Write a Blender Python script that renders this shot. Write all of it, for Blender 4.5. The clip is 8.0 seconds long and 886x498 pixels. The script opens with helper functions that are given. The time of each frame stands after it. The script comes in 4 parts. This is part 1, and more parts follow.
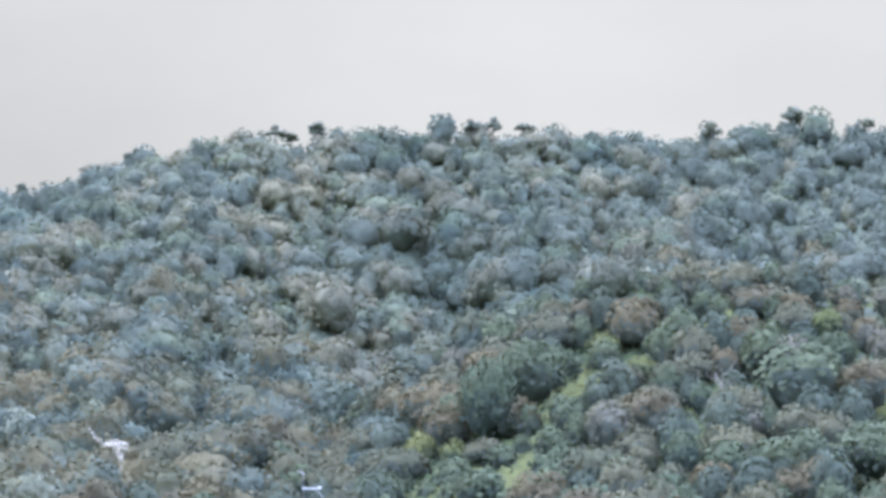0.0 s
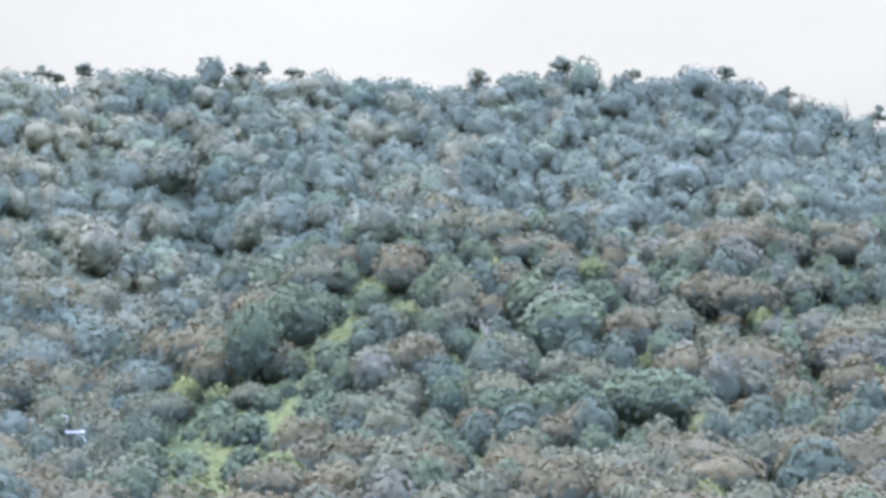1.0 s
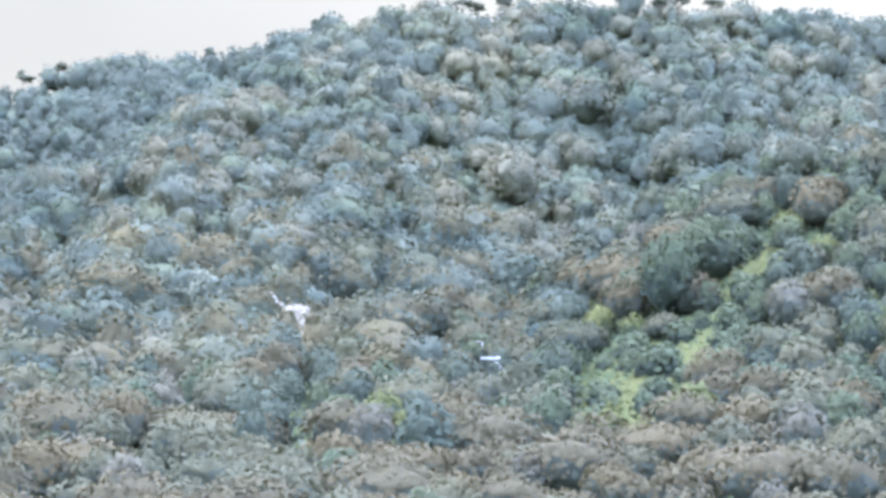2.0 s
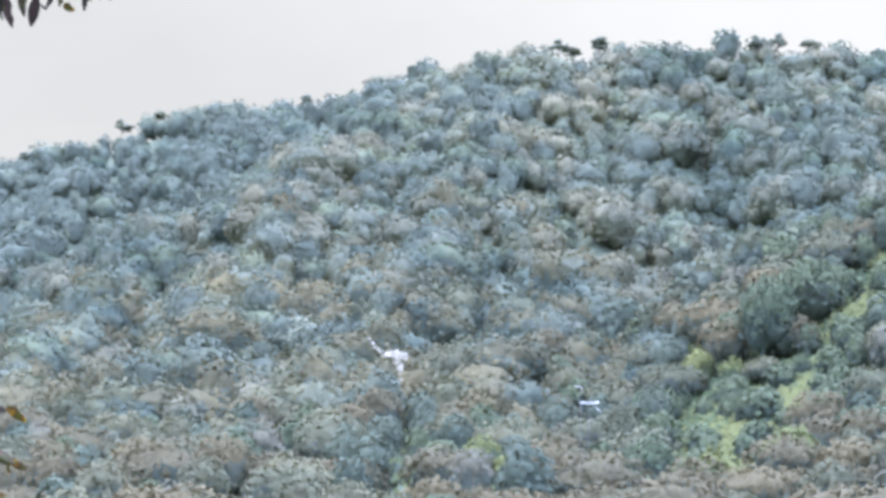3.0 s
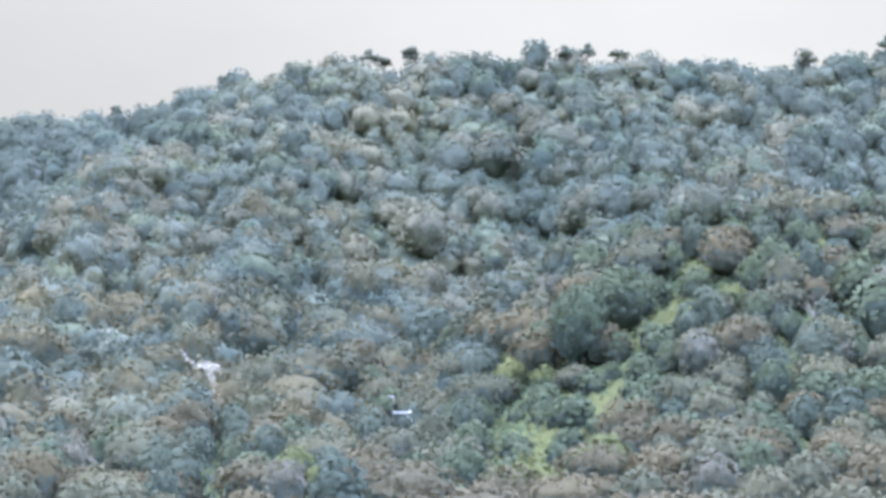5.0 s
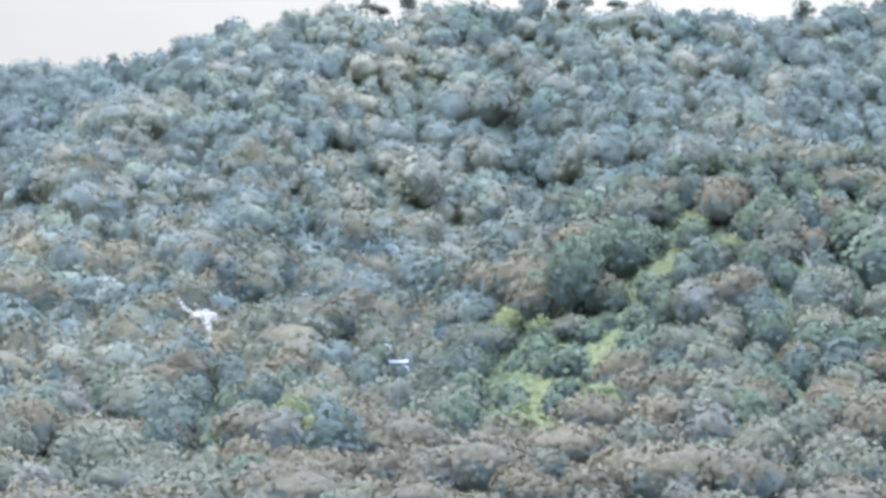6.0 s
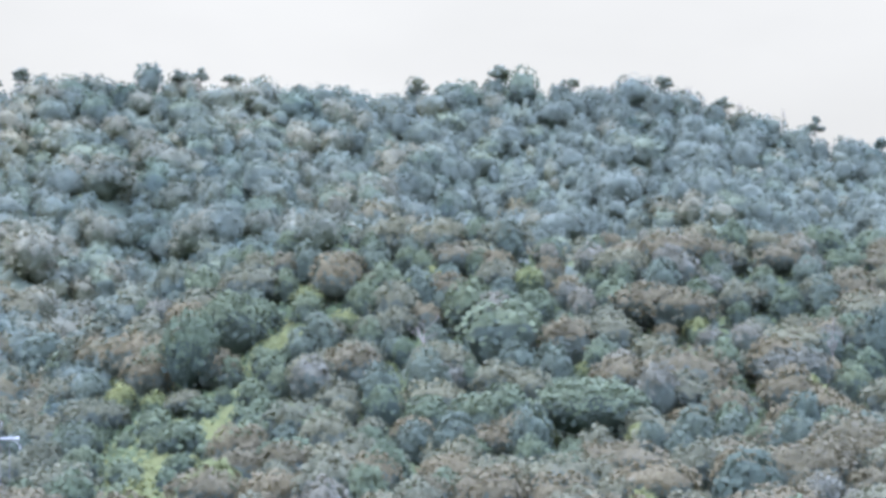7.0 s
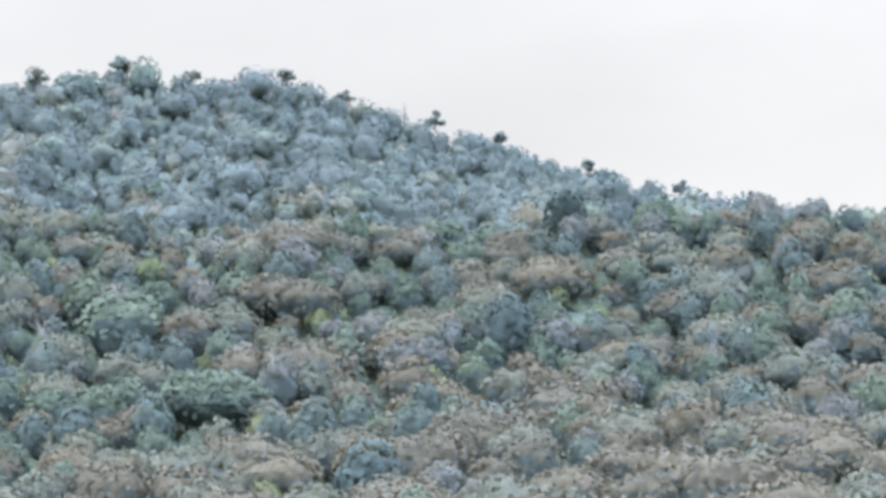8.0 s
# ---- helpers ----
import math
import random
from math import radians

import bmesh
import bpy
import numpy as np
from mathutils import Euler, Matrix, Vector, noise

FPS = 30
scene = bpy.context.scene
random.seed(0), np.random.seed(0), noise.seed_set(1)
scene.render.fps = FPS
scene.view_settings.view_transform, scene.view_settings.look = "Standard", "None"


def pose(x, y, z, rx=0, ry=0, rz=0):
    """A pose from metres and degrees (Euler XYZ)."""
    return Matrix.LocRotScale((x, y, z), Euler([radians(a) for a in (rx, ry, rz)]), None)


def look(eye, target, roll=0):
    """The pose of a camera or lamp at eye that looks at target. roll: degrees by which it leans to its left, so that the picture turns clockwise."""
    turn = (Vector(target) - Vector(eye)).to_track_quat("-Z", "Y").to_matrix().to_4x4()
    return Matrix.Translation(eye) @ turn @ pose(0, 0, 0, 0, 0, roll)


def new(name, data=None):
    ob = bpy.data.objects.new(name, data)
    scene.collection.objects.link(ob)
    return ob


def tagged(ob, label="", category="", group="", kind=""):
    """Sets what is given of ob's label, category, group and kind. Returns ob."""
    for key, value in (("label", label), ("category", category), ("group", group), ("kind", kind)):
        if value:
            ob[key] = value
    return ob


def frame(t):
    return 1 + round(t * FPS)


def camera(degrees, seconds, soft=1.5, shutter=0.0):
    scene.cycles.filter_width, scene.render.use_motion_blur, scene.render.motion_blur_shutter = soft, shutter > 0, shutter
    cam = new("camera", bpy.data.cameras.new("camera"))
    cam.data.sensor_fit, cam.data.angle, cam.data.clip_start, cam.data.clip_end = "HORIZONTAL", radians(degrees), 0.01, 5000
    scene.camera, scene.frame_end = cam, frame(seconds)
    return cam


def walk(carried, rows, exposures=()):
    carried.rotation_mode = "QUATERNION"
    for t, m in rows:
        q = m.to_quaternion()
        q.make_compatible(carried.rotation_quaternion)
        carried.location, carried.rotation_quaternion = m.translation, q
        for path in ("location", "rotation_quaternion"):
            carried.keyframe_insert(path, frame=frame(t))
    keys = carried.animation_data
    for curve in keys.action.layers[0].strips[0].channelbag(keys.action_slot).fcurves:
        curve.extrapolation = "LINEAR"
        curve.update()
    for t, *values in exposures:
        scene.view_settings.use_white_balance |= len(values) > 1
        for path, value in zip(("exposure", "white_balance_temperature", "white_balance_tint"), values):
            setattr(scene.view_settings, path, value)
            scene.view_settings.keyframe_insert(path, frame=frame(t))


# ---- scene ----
# The camera stands on one spot above the valley and pans by hand: seconds, turn to the right, tilt up, roll (degrees)
EYE = Vector((0.0, 0.0, 12.0))
PATH = [
    (0.0, 0.000, 7.000, 0.821),
    (0.2, 1.479, 7.319, 0.940),
    (0.4, 2.477, 7.303, 1.059),
    (0.5, 2.983, 7.106, 1.119),
    (0.6, 3.571, 6.953, 1.027),
    (0.7, 4.272, 6.614, 0.936),
    (0.8, 4.765, 6.327, 0.845),
    (0.9, 4.986, 6.018, 0.753),
    (1.0, 5.045, 5.750, 0.662),
    (1.1, 4.926, 5.618, 0.451),
    (1.2, 4.350, 5.485, 0.240),
    (1.3, 3.022, 5.207, 0.028),
    (1.4, 1.532, 4.888, -0.183),
    (1.5, -0.068, 4.508, -0.394),
    (2.0, -3.964, 4.213, -1.023),
    (2.2, -4.700, 4.407, -0.940),
    (3.3, -6.184, 5.227, -0.683),
    (3.5, -6.141, 5.200, -0.622),
    (4.0, -6.034, 5.133, -0.400),
    (4.5, -5.616, 5.288, -0.364),
    (4.7, -4.360, 5.402, -0.211),
    (4.8, -3.566, 5.449, -0.134),
    (4.9, -2.745, 5.471, -0.058),
    (5.0, -2.014, 5.405, 0.019),
    (5.1, -1.694, 5.203, 0.100),
    (5.2, -1.155, 4.953, 0.182),
    (6.3, -2.122, 4.293, -0.279),
    (6.5, -1.899, 4.865, -0.260),
    (6.6, -0.936, 5.264, -0.191),
    (6.7, 1.124, 5.575, -0.031),
    (6.8, 3.116, 5.786, 0.130),
    (6.9, 5.114, 5.914, 0.290),
    (7.0, 6.409, 5.914, 0.450),
    (7.2, 7.894, 5.919, 0.561),
    (7.5, 9.603, 5.924, 0.728),
    (7.7, 11.206, 5.810, 0.917),
    (7.9, 13.465, 5.676, 1.106),
    (8.0, 14.614, 5.634, 1.201),
]

def heading(azimuth, elevation):
    a, e = radians(azimuth), radians(elevation)
    return Vector((math.sin(a) * math.cos(e), math.cos(a) * math.cos(e), math.sin(e)))


cam = camera(19.0, 8.0, soft=3.7)
walk(cam, [(t, look(EYE, EYE + 100 * heading(a, e), -r)) for t, a, e, r in PATH],
     exposures=[(0.0, 0.05), (0.5, 0.07), (0.8, 0.2), (1.0, 0.32), (1.5, 0.48), (2.0, 0.48), (3.5, 0.32), (4.5, 0.32), (5.0, 0.24), (5.2, 0.32), (6.3, 0.45), (6.5, 0.42), (7.0, 0.27), (8.0, 0.26)])

# ---- light: a bright veil of cloud, the sun behind it high on the left ----
SUN_AZ, SUN_EL = -50.0, 62.0
world = bpy.data.worlds.new("cloudy_sky")
scene.world = world
world.use_nodes = True
wt = world.node_tree
wn = wt.nodes
wn.clear()
sky = wn.new("ShaderNodeTexSky")
sky.sky_type, sky.sun_disc = "NISHITA", False
sky.sun_elevation, sky.sun_rotation = radians(SUN_EL), radians(SUN_AZ)
sky.dust_density = 3.0
coord = wn.new("ShaderNodeTexCoord")
stretch = wn.new("ShaderNodeMapping")
stretch.inputs["Scale"].default_value = (1.0, 1.0, 2.6)
cloud = wn.new("ShaderNodeTexNoise")
cloud.inputs["Scale"].default_value, cloud.inputs["Detail"].default_value = 3.2, 5.0
cloud_ramp = wn.new("ShaderNodeMapRange")
cloud_ramp.inputs["From Min"].default_value, cloud_ramp.inputs["From Max"].default_value = 0.3, 0.7
cloud_ramp.inputs["To Min"].default_value, cloud_ramp.inputs["To Max"].default_value = 5.9, 7.2
toward = wn.new("ShaderNodeVectorMath")
toward.operation = "DOT_PRODUCT"
toward.inputs[1].default_value = heading(108.0, 66.0)      # the cloud is thinner on that side
glow = wn.new("ShaderNodeMapRange")
glow.inputs["From Min"].default_value, glow.inputs["From Max"].default_value = -0.05, 0.95
glow.inputs["To Min"].default_value, glow.inputs["To Max"].default_value = 1.0, 2.25
total = wn.new("ShaderNodeMath")
total.operation = "MULTIPLY"
white = wn.new("ShaderNodeVectorMath")
white.operation = "SCALE"
white.inputs[0].default_value = (0.995, 1.0, 1.015)
# the veil thins and brightens overhead, with blue showing through
parted = wn.new("ShaderNodeSeparateXYZ")
height = wn.new("ShaderNodeMapRange")
height.interpolation_type = "SMOOTHSTEP"
height.inputs["From Min"].default_value, height.inputs["From Max"].default_value = 0.24, 0.46
above = wn.new("ShaderNodeMix")
above.data_type = "RGBA"
above.inputs["B"].default_value = (39.0, 47.0, 76.0, 1)
mix = wn.new("ShaderNodeMix")
mix.data_type = "RGBA"
mix.inputs["Factor"].default_value = 0.9
back = wn.new("ShaderNodeBackground")
back.inputs["Strength"].default_value = 0.1
out = wn.new("ShaderNodeOutputWorld")
wl = wt.links.new
wl(coord.outputs["Generated"], stretch.inputs["Vector"])
wl(stretch.outputs["Vector"], cloud.inputs["Vector"])
wl(cloud.outputs["Fac"], cloud_ramp.inputs["Value"])
wl(coord.outputs["Generated"], toward.inputs[0])
wl(toward.outputs["Value"], glow.inputs["Value"])
wl(cloud_ramp.outputs["Result"], total.inputs[0])
wl(glow.outputs["Result"], total.inputs[1])
wl(total.outputs["Value"], white.inputs["Scale"])
wl(sky.outputs["Color"], mix.inputs["A"])
wl(coord.outputs["Generated"], parted.inputs["Vector"])
wl(parted.outputs["Z"], height.inputs["Value"])
wl(height.outputs["Result"], above.inputs["Factor"])
wl(white.outputs["Vector"], above.inputs["A"])
wl(above.outputs["Result"], mix.inputs["B"])
wl(mix.outputs["Result"], back.inputs["Color"])
wl(back.outputs["Background"], out.inputs["Surface"])

sun_data = bpy.data.lights.new("sun", "SUN")
sun_data.energy, sun_data.angle, sun_data.color = 2.3, radians(14), (1.0, 0.88, 0.58)
sun = new("sun", sun_data)
sun.matrix_world = look(Vector((0, 0, 300)) + 50 * heading(SUN_AZ, SUN_EL), Vector((0, 0, 300)))


# ---- materials ----
def shader(name):
    m = bpy.data.materials.new(name)
    m.use_nodes = True
    nt = m.node_tree
    bsdf = nt.nodes["Principled BSDF"]
    return m, nt, bsdf


def ramp(nt, value, stops):
    r = nt.nodes.new("ShaderNodeValToRGB")
    e = r.color_ramp.elements
    for i, (p, c) in enumerate(stops):
        el = e[i] if i < 2 else e.new(p)
        el.position, el.color = p, (*c, 1)
    nt.links.new(value, r.inputs["Fac"])
    return r.outputs["Color"]


def blend(nt, kind, fac, a, b):
    m = nt.nodes.new("ShaderNodeMix")
    m.data_type, m.blend_type = "RGBA", kind
    for key, v in (("Factor", fac), ("A", a), ("B", b)):
        if isinstance(v, (int, float)):
            m.inputs[key].default_value = v if key == "Factor" else (v, v, v, 1)
        elif isinstance(v, tuple):
            m.inputs[key].default_value = (*v, 1)
        else:
            nt.links.new(v, m.inputs[key])
    return m.outputs["Result"]


def grain(nt, scale, detail=3.0):
    geo = nt.nodes.new("ShaderNodeNewGeometry")
    n = nt.nodes.new("ShaderNodeTexNoise")
    n.inputs["Scale"].default_value, n.inputs["Detail"].default_value = scale, detail
    nt.links.new(geo.outputs["Position"], n.inputs["Vector"])
    return n.outputs["Fac"]


def foliage(name, dark, mid, light, per_tree=True, thin=0.26):
    """Leaves: a colour for each tree, for each clump and for patches of the crown; some light passes through them."""
    m, nt, bsdf = shader(name)
    geo = nt.nodes.new("ShaderNodeNewGeometry")
    info = nt.nodes.new("ShaderNodeObjectInfo")
    patch = grain(nt, 0.22, 4.0)
    clump = ramp(nt, geo.outputs["Random Per Island"], [(0.0, dark), (1.0, light), (0.55, mid)])
    base = blend(nt, "MIX", 0.25, ramp(nt, patch, [(0.32, dark), (0.7, light), (0.5, mid)]), clump)
    if per_tree:
        tone = ramp(nt, info.outputs["Random"], [(0.0, (0.86, 0.90, 0.92)), (1.0, (1.12, 1.09, 1.04)), (0.5, (1.0, 1.0, 1.0))])
    else:
        tone = ramp(nt, grain(nt, 0.07, 2.0), [(0.35, (0.80, 0.84, 0.88)), (0.65, (1.16, 1.13, 1.09)), (0.5, (1.0, 1.0, 1.0))])
        stand = ramp(nt, grain(nt, 0.011, 3.0), [(0.36, (0.76, 0.84, 0.88)), (0.64, (1.17, 1.13, 1.07)), (0.5, (1.0, 1.0, 1.0))])
        tone = blend(nt, "MULTIPLY", 1.0, tone, stand)
    base = blend(nt, "MULTIPLY", 1.0, base, tone)
    base = blend(nt, "MULTIPLY", 1.0, base, ramp(nt, grain(nt, 1.3, 3.0), [(0.3, (0.90, 0.91, 0.92)), (0.7, (1.10, 1.09, 1.08))]))
    nt.links.new(base, bsdf.inputs["Base Color"])
    bsdf.inputs["Roughness"].default_value = 0.75
    b = nt.nodes.new("ShaderNodeBump")
    b.inputs["Strength"].default_value, b.inputs["Distance"].default_value = 0.35, 0.5
    nt.links.new(grain(nt, 1.1, 3.0), b.inputs["Height"])
    nt.links.new(b.outputs["Normal"], bsdf.inputs["Normal"])
    bsdf.inputs["Specular IOR Level"].default_value = 0.12
    trans = nt.nodes.new("ShaderNodeBsdfTranslucent")
    nt.links.new(base, trans.inputs["Color"])
    both = nt.nodes.new("ShaderNodeMixShader")
    both.inputs["Fac"].default_value = thin
    nt.links.new(bsdf.outputs["BSDF"], both.inputs[1])
    nt.links.new(trans.outputs["BSDF"], both.inputs[2])
    nt.links.new(both.outputs["Shader"], nt.nodes["Material Output"].inputs["Surface"])
    return m


def rough(name, dark, light, scale, roughness=0.9, bump=0.3, metallic=0.0):
    m, nt, bsdf = shader(name)
    coarse, fine = grain(nt, scale, 5.0), grain(nt, scale * 7, 3.0)
    base = blend(nt, "MIX", 0.35, ramp(nt, coarse, [(0.3, dark), (0.7, light)]), ramp(nt, fine, [(0.3, dark), (0.7, light)]))
    nt.links.new(base, bsdf.inputs["Base Color"])
    bsdf.inputs["Roughness"].default_value, bsdf.inputs["Metallic"].default_value = roughness, metallic
    b = nt.nodes.new("ShaderNodeBump")
    b.inputs["Strength"].default_value = bump
    nt.links.new(fine, b.inputs["Height"])
    nt.links.new(b.outputs["Normal"], bsdf.inputs["Normal"])
    return m


LEAVES = {
    "tan": foliage("tan_flowering_crown", (0.126, 0.113, 0.071), (0.146, 0.131, 0.082), (0.168, 0.151, 0.094)),
    "olive": foliage("olive_leaves", (0.124, 0.128, 0.084), (0.148, 0.152, 0.100), (0.175, 0.179, 0.118)),
    "green": foliage("mid_green_leaves", (0.104, 0.129, 0.081), (0.124, 0.154, 0.096), (0.146, 0.182, 0.113)),
    # shade colour painted low and in the creases of tan, olive and pale crowns
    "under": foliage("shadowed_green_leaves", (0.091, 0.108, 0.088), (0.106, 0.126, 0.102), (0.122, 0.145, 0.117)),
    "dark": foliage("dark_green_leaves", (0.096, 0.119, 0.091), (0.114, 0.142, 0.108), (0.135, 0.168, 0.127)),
    # own colour of the darkest trees; also painted shade in green crowns
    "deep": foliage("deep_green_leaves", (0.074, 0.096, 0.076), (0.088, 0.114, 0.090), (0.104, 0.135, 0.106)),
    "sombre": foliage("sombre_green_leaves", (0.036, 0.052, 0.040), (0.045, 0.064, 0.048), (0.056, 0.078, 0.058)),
    "pale": foliage("pale_grey_leaves", (0.136, 0.136, 0.104), (0.162, 0.162, 0.124), (0.191, 0.191, 0.146)),
    "bright": foliage("yellow_green_leaves", (0.144, 0.160, 0.069), (0.172, 0.190, 0.082), (0.203, 0.224, 0.097)),
    # slope and ridge leaf colours, lifted and cooled to paint in the haze
    "slope_dark": foliage("hazed_ridge_leaves", (0.105, 0.129, 0.108), (0.122, 0.150, 0.126), (0.140, 0.172, 0.145)),
    "slope_blue": foliage("hazed_blue_green_leaves", (0.126, 0.151, 0.117), (0.146, 0.176, 0.136), (0.168, 0.202, 0.156), False),
    "slope_green": foliage("hazed_green_leaves", (0.126, 0.153, 0.107), (0.146, 0.178, 0.124), (0.168, 0.205, 0.143), False),
    "hazed_grey": foliage("hazed_grey_leaves", (0.148, 0.167, 0.129), (0.172, 0.194, 0.150), (0.198, 0.223, 0.172), False),
    "hazed_tan": foliage("hazed_tan_leaves", (0.162, 0.162, 0.115), (0.188, 0.188, 0.134), (0.216, 0.216, 0.154), False),
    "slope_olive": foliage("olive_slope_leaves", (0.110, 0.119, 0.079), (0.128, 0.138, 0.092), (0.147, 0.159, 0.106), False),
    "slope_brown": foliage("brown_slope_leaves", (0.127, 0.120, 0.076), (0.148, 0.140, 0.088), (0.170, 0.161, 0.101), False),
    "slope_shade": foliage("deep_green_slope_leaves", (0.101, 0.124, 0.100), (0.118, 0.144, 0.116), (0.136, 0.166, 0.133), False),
    "creeper": foliage("creeper_leaves", (0.102, 0.127, 0.064), (0.125, 0.155, 0.078), (0.150, 0.186, 0.094), False),
}
GROUND = rough("undergrowth_soil", (0.055, 0.075, 0.05), (0.09, 0.115, 0.075), 0.45, bump=0.6)
BARK = rough("bark", (0.13, 0.12, 0.10), (0.30, 0.28, 0.25), 1.4)
PALE_BARK = rough("pale_bark", (0.15, 0.138, 0.115), (0.28, 0.26, 0.22), 1.1)
WHITE_PAINT = rough("white_painted_metal", (0.72, 0.73, 0.75), (0.82, 0.83, 0.84), 2.0, 0.4, 0.05)
GREY_METAL = rough("galvanised_steel", (0.16, 0.17, 0.18), (0.26, 0.27, 0.28), 3.0, 0.45, 0.05, 0.6)
SMOKE = rough("white_smoke", (0.62, 0.58, 0.50), (0.72, 0.68, 0.60), 0.8, 1.0, 0.1)
_t = SMOKE.node_tree
_mix, _clear = _t.nodes.new("ShaderNodeMixShader"), _t.nodes.new("ShaderNodeBsdfTransparent")
_thin = ramp(_t, grain(_t, 0.5, 3.0), [(0.35, (0.35, 0.35, 0.35)), (0.65, (0.95, 0.95, 0.95))])
_t.links.new(_thin, _mix.inputs["Fac"])
_t.links.new(_t.nodes["Principled BSDF"].outputs["BSDF"], _mix.inputs[1])
_t.links.new(_clear.outputs["BSDF"], _mix.inputs[2])
_t.links.new(_mix.outputs["Shader"], _t.nodes["Material Output"].inputs["Surface"])


# ---- the land ----
SKYLINE = [(-15.7, 6.8), (-14.5, 7.1), (-13.6, 7.4), (-12.5, 7.8), (-11.8, 8.0), (-10.9, 8.2), (-9.2, 8.3), (-8.6, 8.3), (-7.7, 8.7),
           (-6.6, 9.05), (-5.4, 9.3), (-3.8, 9.4), (-2.3, 9.5), (-0.4, 9.5), (1.4, 9.45), (2.2, 9.5), (3.2, 9.3), (4.9, 9.25), (6.8, 9.3),
           (7.6, 9.4), (8.3, 9.5), (9.1, 9.4), (10.2, 9.3), (11.2, 9.3), (11.9, 9.1), (13.4, 8.55), (14.7, 8.1), (16.1, 7.8), (17.3, 7.4),
           (18.8, 6.9), (20.4, 6.5), (22.2, 6.2), (24.2, 6.0), (30, 5.5), (60, 4.0), (120, 3.0), (180, 3.0)]
SPUR = [(-180, 1.0), (-6, 1.8), (-3.2, 3.0), (-2.3, 3.6), (-1.1, 4.5), (0.2, 5.1), (1.2, 5.5), (2.6, 6.1), (3.9, 6.4), (5.7, 6.4), (6.3, 6.2), (9.9, 6.3),
        (11.9, 6.4), (13.6, 6.2), (16.0, 6.0), (18.5, 6.0), (20.0, 6.1), (22.2, 6.1), (24.2, 5.95), (30, 5.4), (60, 3.5), (180, 1.0)]
SHOULDER = [(-180, 2.0), (-60, 2.5), (-30, 3.5), (-15.7, 4.7), (-13.3, 5.1), (-11.7, 5.7), (-10.3, 6.5), (-8.2, 7.5), (-6.0, 8.3), (-4.0, 8.8), (180, 8.8)]
FOOT = [(-180, -1.4), (-16, -1.4), (0, -1.3), (6, -0.9), (14, -0.3), (25, -0.3), (180, -1.0)]
CANOPY = 7.1


def along(points, a):
    return np.interp(a, [p[0] for p in points], [p[1] for p in points])


def smooth(lo, hi, v):
    s = np.clip((v - lo) / (hi - lo), 0, 1)
    return s * s * (3 - 2 * s)


def wave(a, r, seed):
    """Gentle relief of a hillside, in degrees of elevation."""
    x, y = r * np.sin(np.radians(a)), r * np.cos(np.radians(a))
    rng = np.random.RandomState(seed)
    s = 0
    for k in range(7):
        th, ln, ph = rng.uniform(0, 6.28), rng.uniform(60, 190), rng.uniform(0, 6.28)
        s = s + np.sin((x * np.cos(th) + y * np.sin(th)) * 6.28 / ln + ph) * ln / 150
    return s / 7


def ridge_distance(a):
    return 1080 + 180 * (1 - smooth(-11.5, -5.0, a))


def canopy_elevation(a, r):
    """Elevation (degrees, from the eye) of the tree tops at azimuth a and distance r."""
    a, r = np.broadcast_arrays(np.asarray(a, float), np.asarray(r, float))
    skyl, spur, sh, foot = along(SKYLINE, a), along(SPUR, a), along(SHOULDER, a), along(FOOT, a)

    def layered(rs, es):
        out = np.array(es[0], float)
        for i in range(len(rs) - 1):
            s = np.clip((r - rs[i]) / (rs[i + 1] - rs[i]), 0, 1)
            out = out + (es[i + 1] - es[i]) * s
        return out

    w = 1 - smooth(-10.5, -6.0, a)                      # the left shoulder with a farther ridge behind it
    ridge = ridge_distance(a)
    back = layered([300, 425, 600, 790, 950, 1015, ridge, ridge + 120, ridge + 430],
                   [foot - 2.2, foot, foot + 2.3, w * (foot + 0.55 * (sh - foot) + 0.9) + (1 - w) * (foot + 5.2), w * sh + (1 - w) * (0.55 * skyl + 0.45 * (foot + 5.2)),
                    w * np.minimum(sh - 0.4, skyl - 0.6) + (1 - w) * (0.78 * skyl + 0.22 * (foot + 5.2)), skyl, skyl - 1.3, skyl - 4.5])
    right = layered([300, 425, 540, 580, 740, 800, 860, 1080, 1200, 1500],
                    [foot - 2.2, foot, foot + 0.3 * (spur - foot), foot + 0.38 * (spur - foot), spur, spur - 1.0, spur - 0.6, skyl, skyl - 1.3, skyl - 4.5])
    wr_ = smooth(-4.5, 0.5, a)
    e = right * wr_ + back * (1 - wr_)
    inner = smooth(430, 600, r) * (1 - smooth(880, 1060, r))
    folds = np.sin((a - 0.010 * (r - 800)) * 2 * np.pi / 3.7 + 0.8) + 0.5 * np.sin((a + 0.006 * (r - 800)) * 2 * np.pi / 1.9 + 2.0)
    window = smooth(620, 740, r) * (1 - smooth(ridge - 130, ridge - 20, r)) * (1 - 0.75 * wr_ * (1 - smooth(850, 900, r)))
    return e + 0.42 * inner * wave(a, r, 3) + 0.34 * window * folds


def ground_height(a, r):
    a, r = np.broadcast_arrays(np.asarray(a, float), np.asarray(r, float))
    z = EYE.z + r * np.tan(np.radians(canopy_elevation(a, r))) - CANOPY
    near = 10.4 - 24 * smooth(5, 200, r)
    s = smooth(230, 400, r)
    z = near * (1 - s) + z * s
    far = smooth(1500, 2600, r)
    return z * (1 - far) + 20 * far


def at(azimuth, r, dz=0.0):
    return Vector((r * math.sin(radians(azimuth)), r * math.cos(radians(azimuth)), float(ground_height(azimuth, r)) + dz))


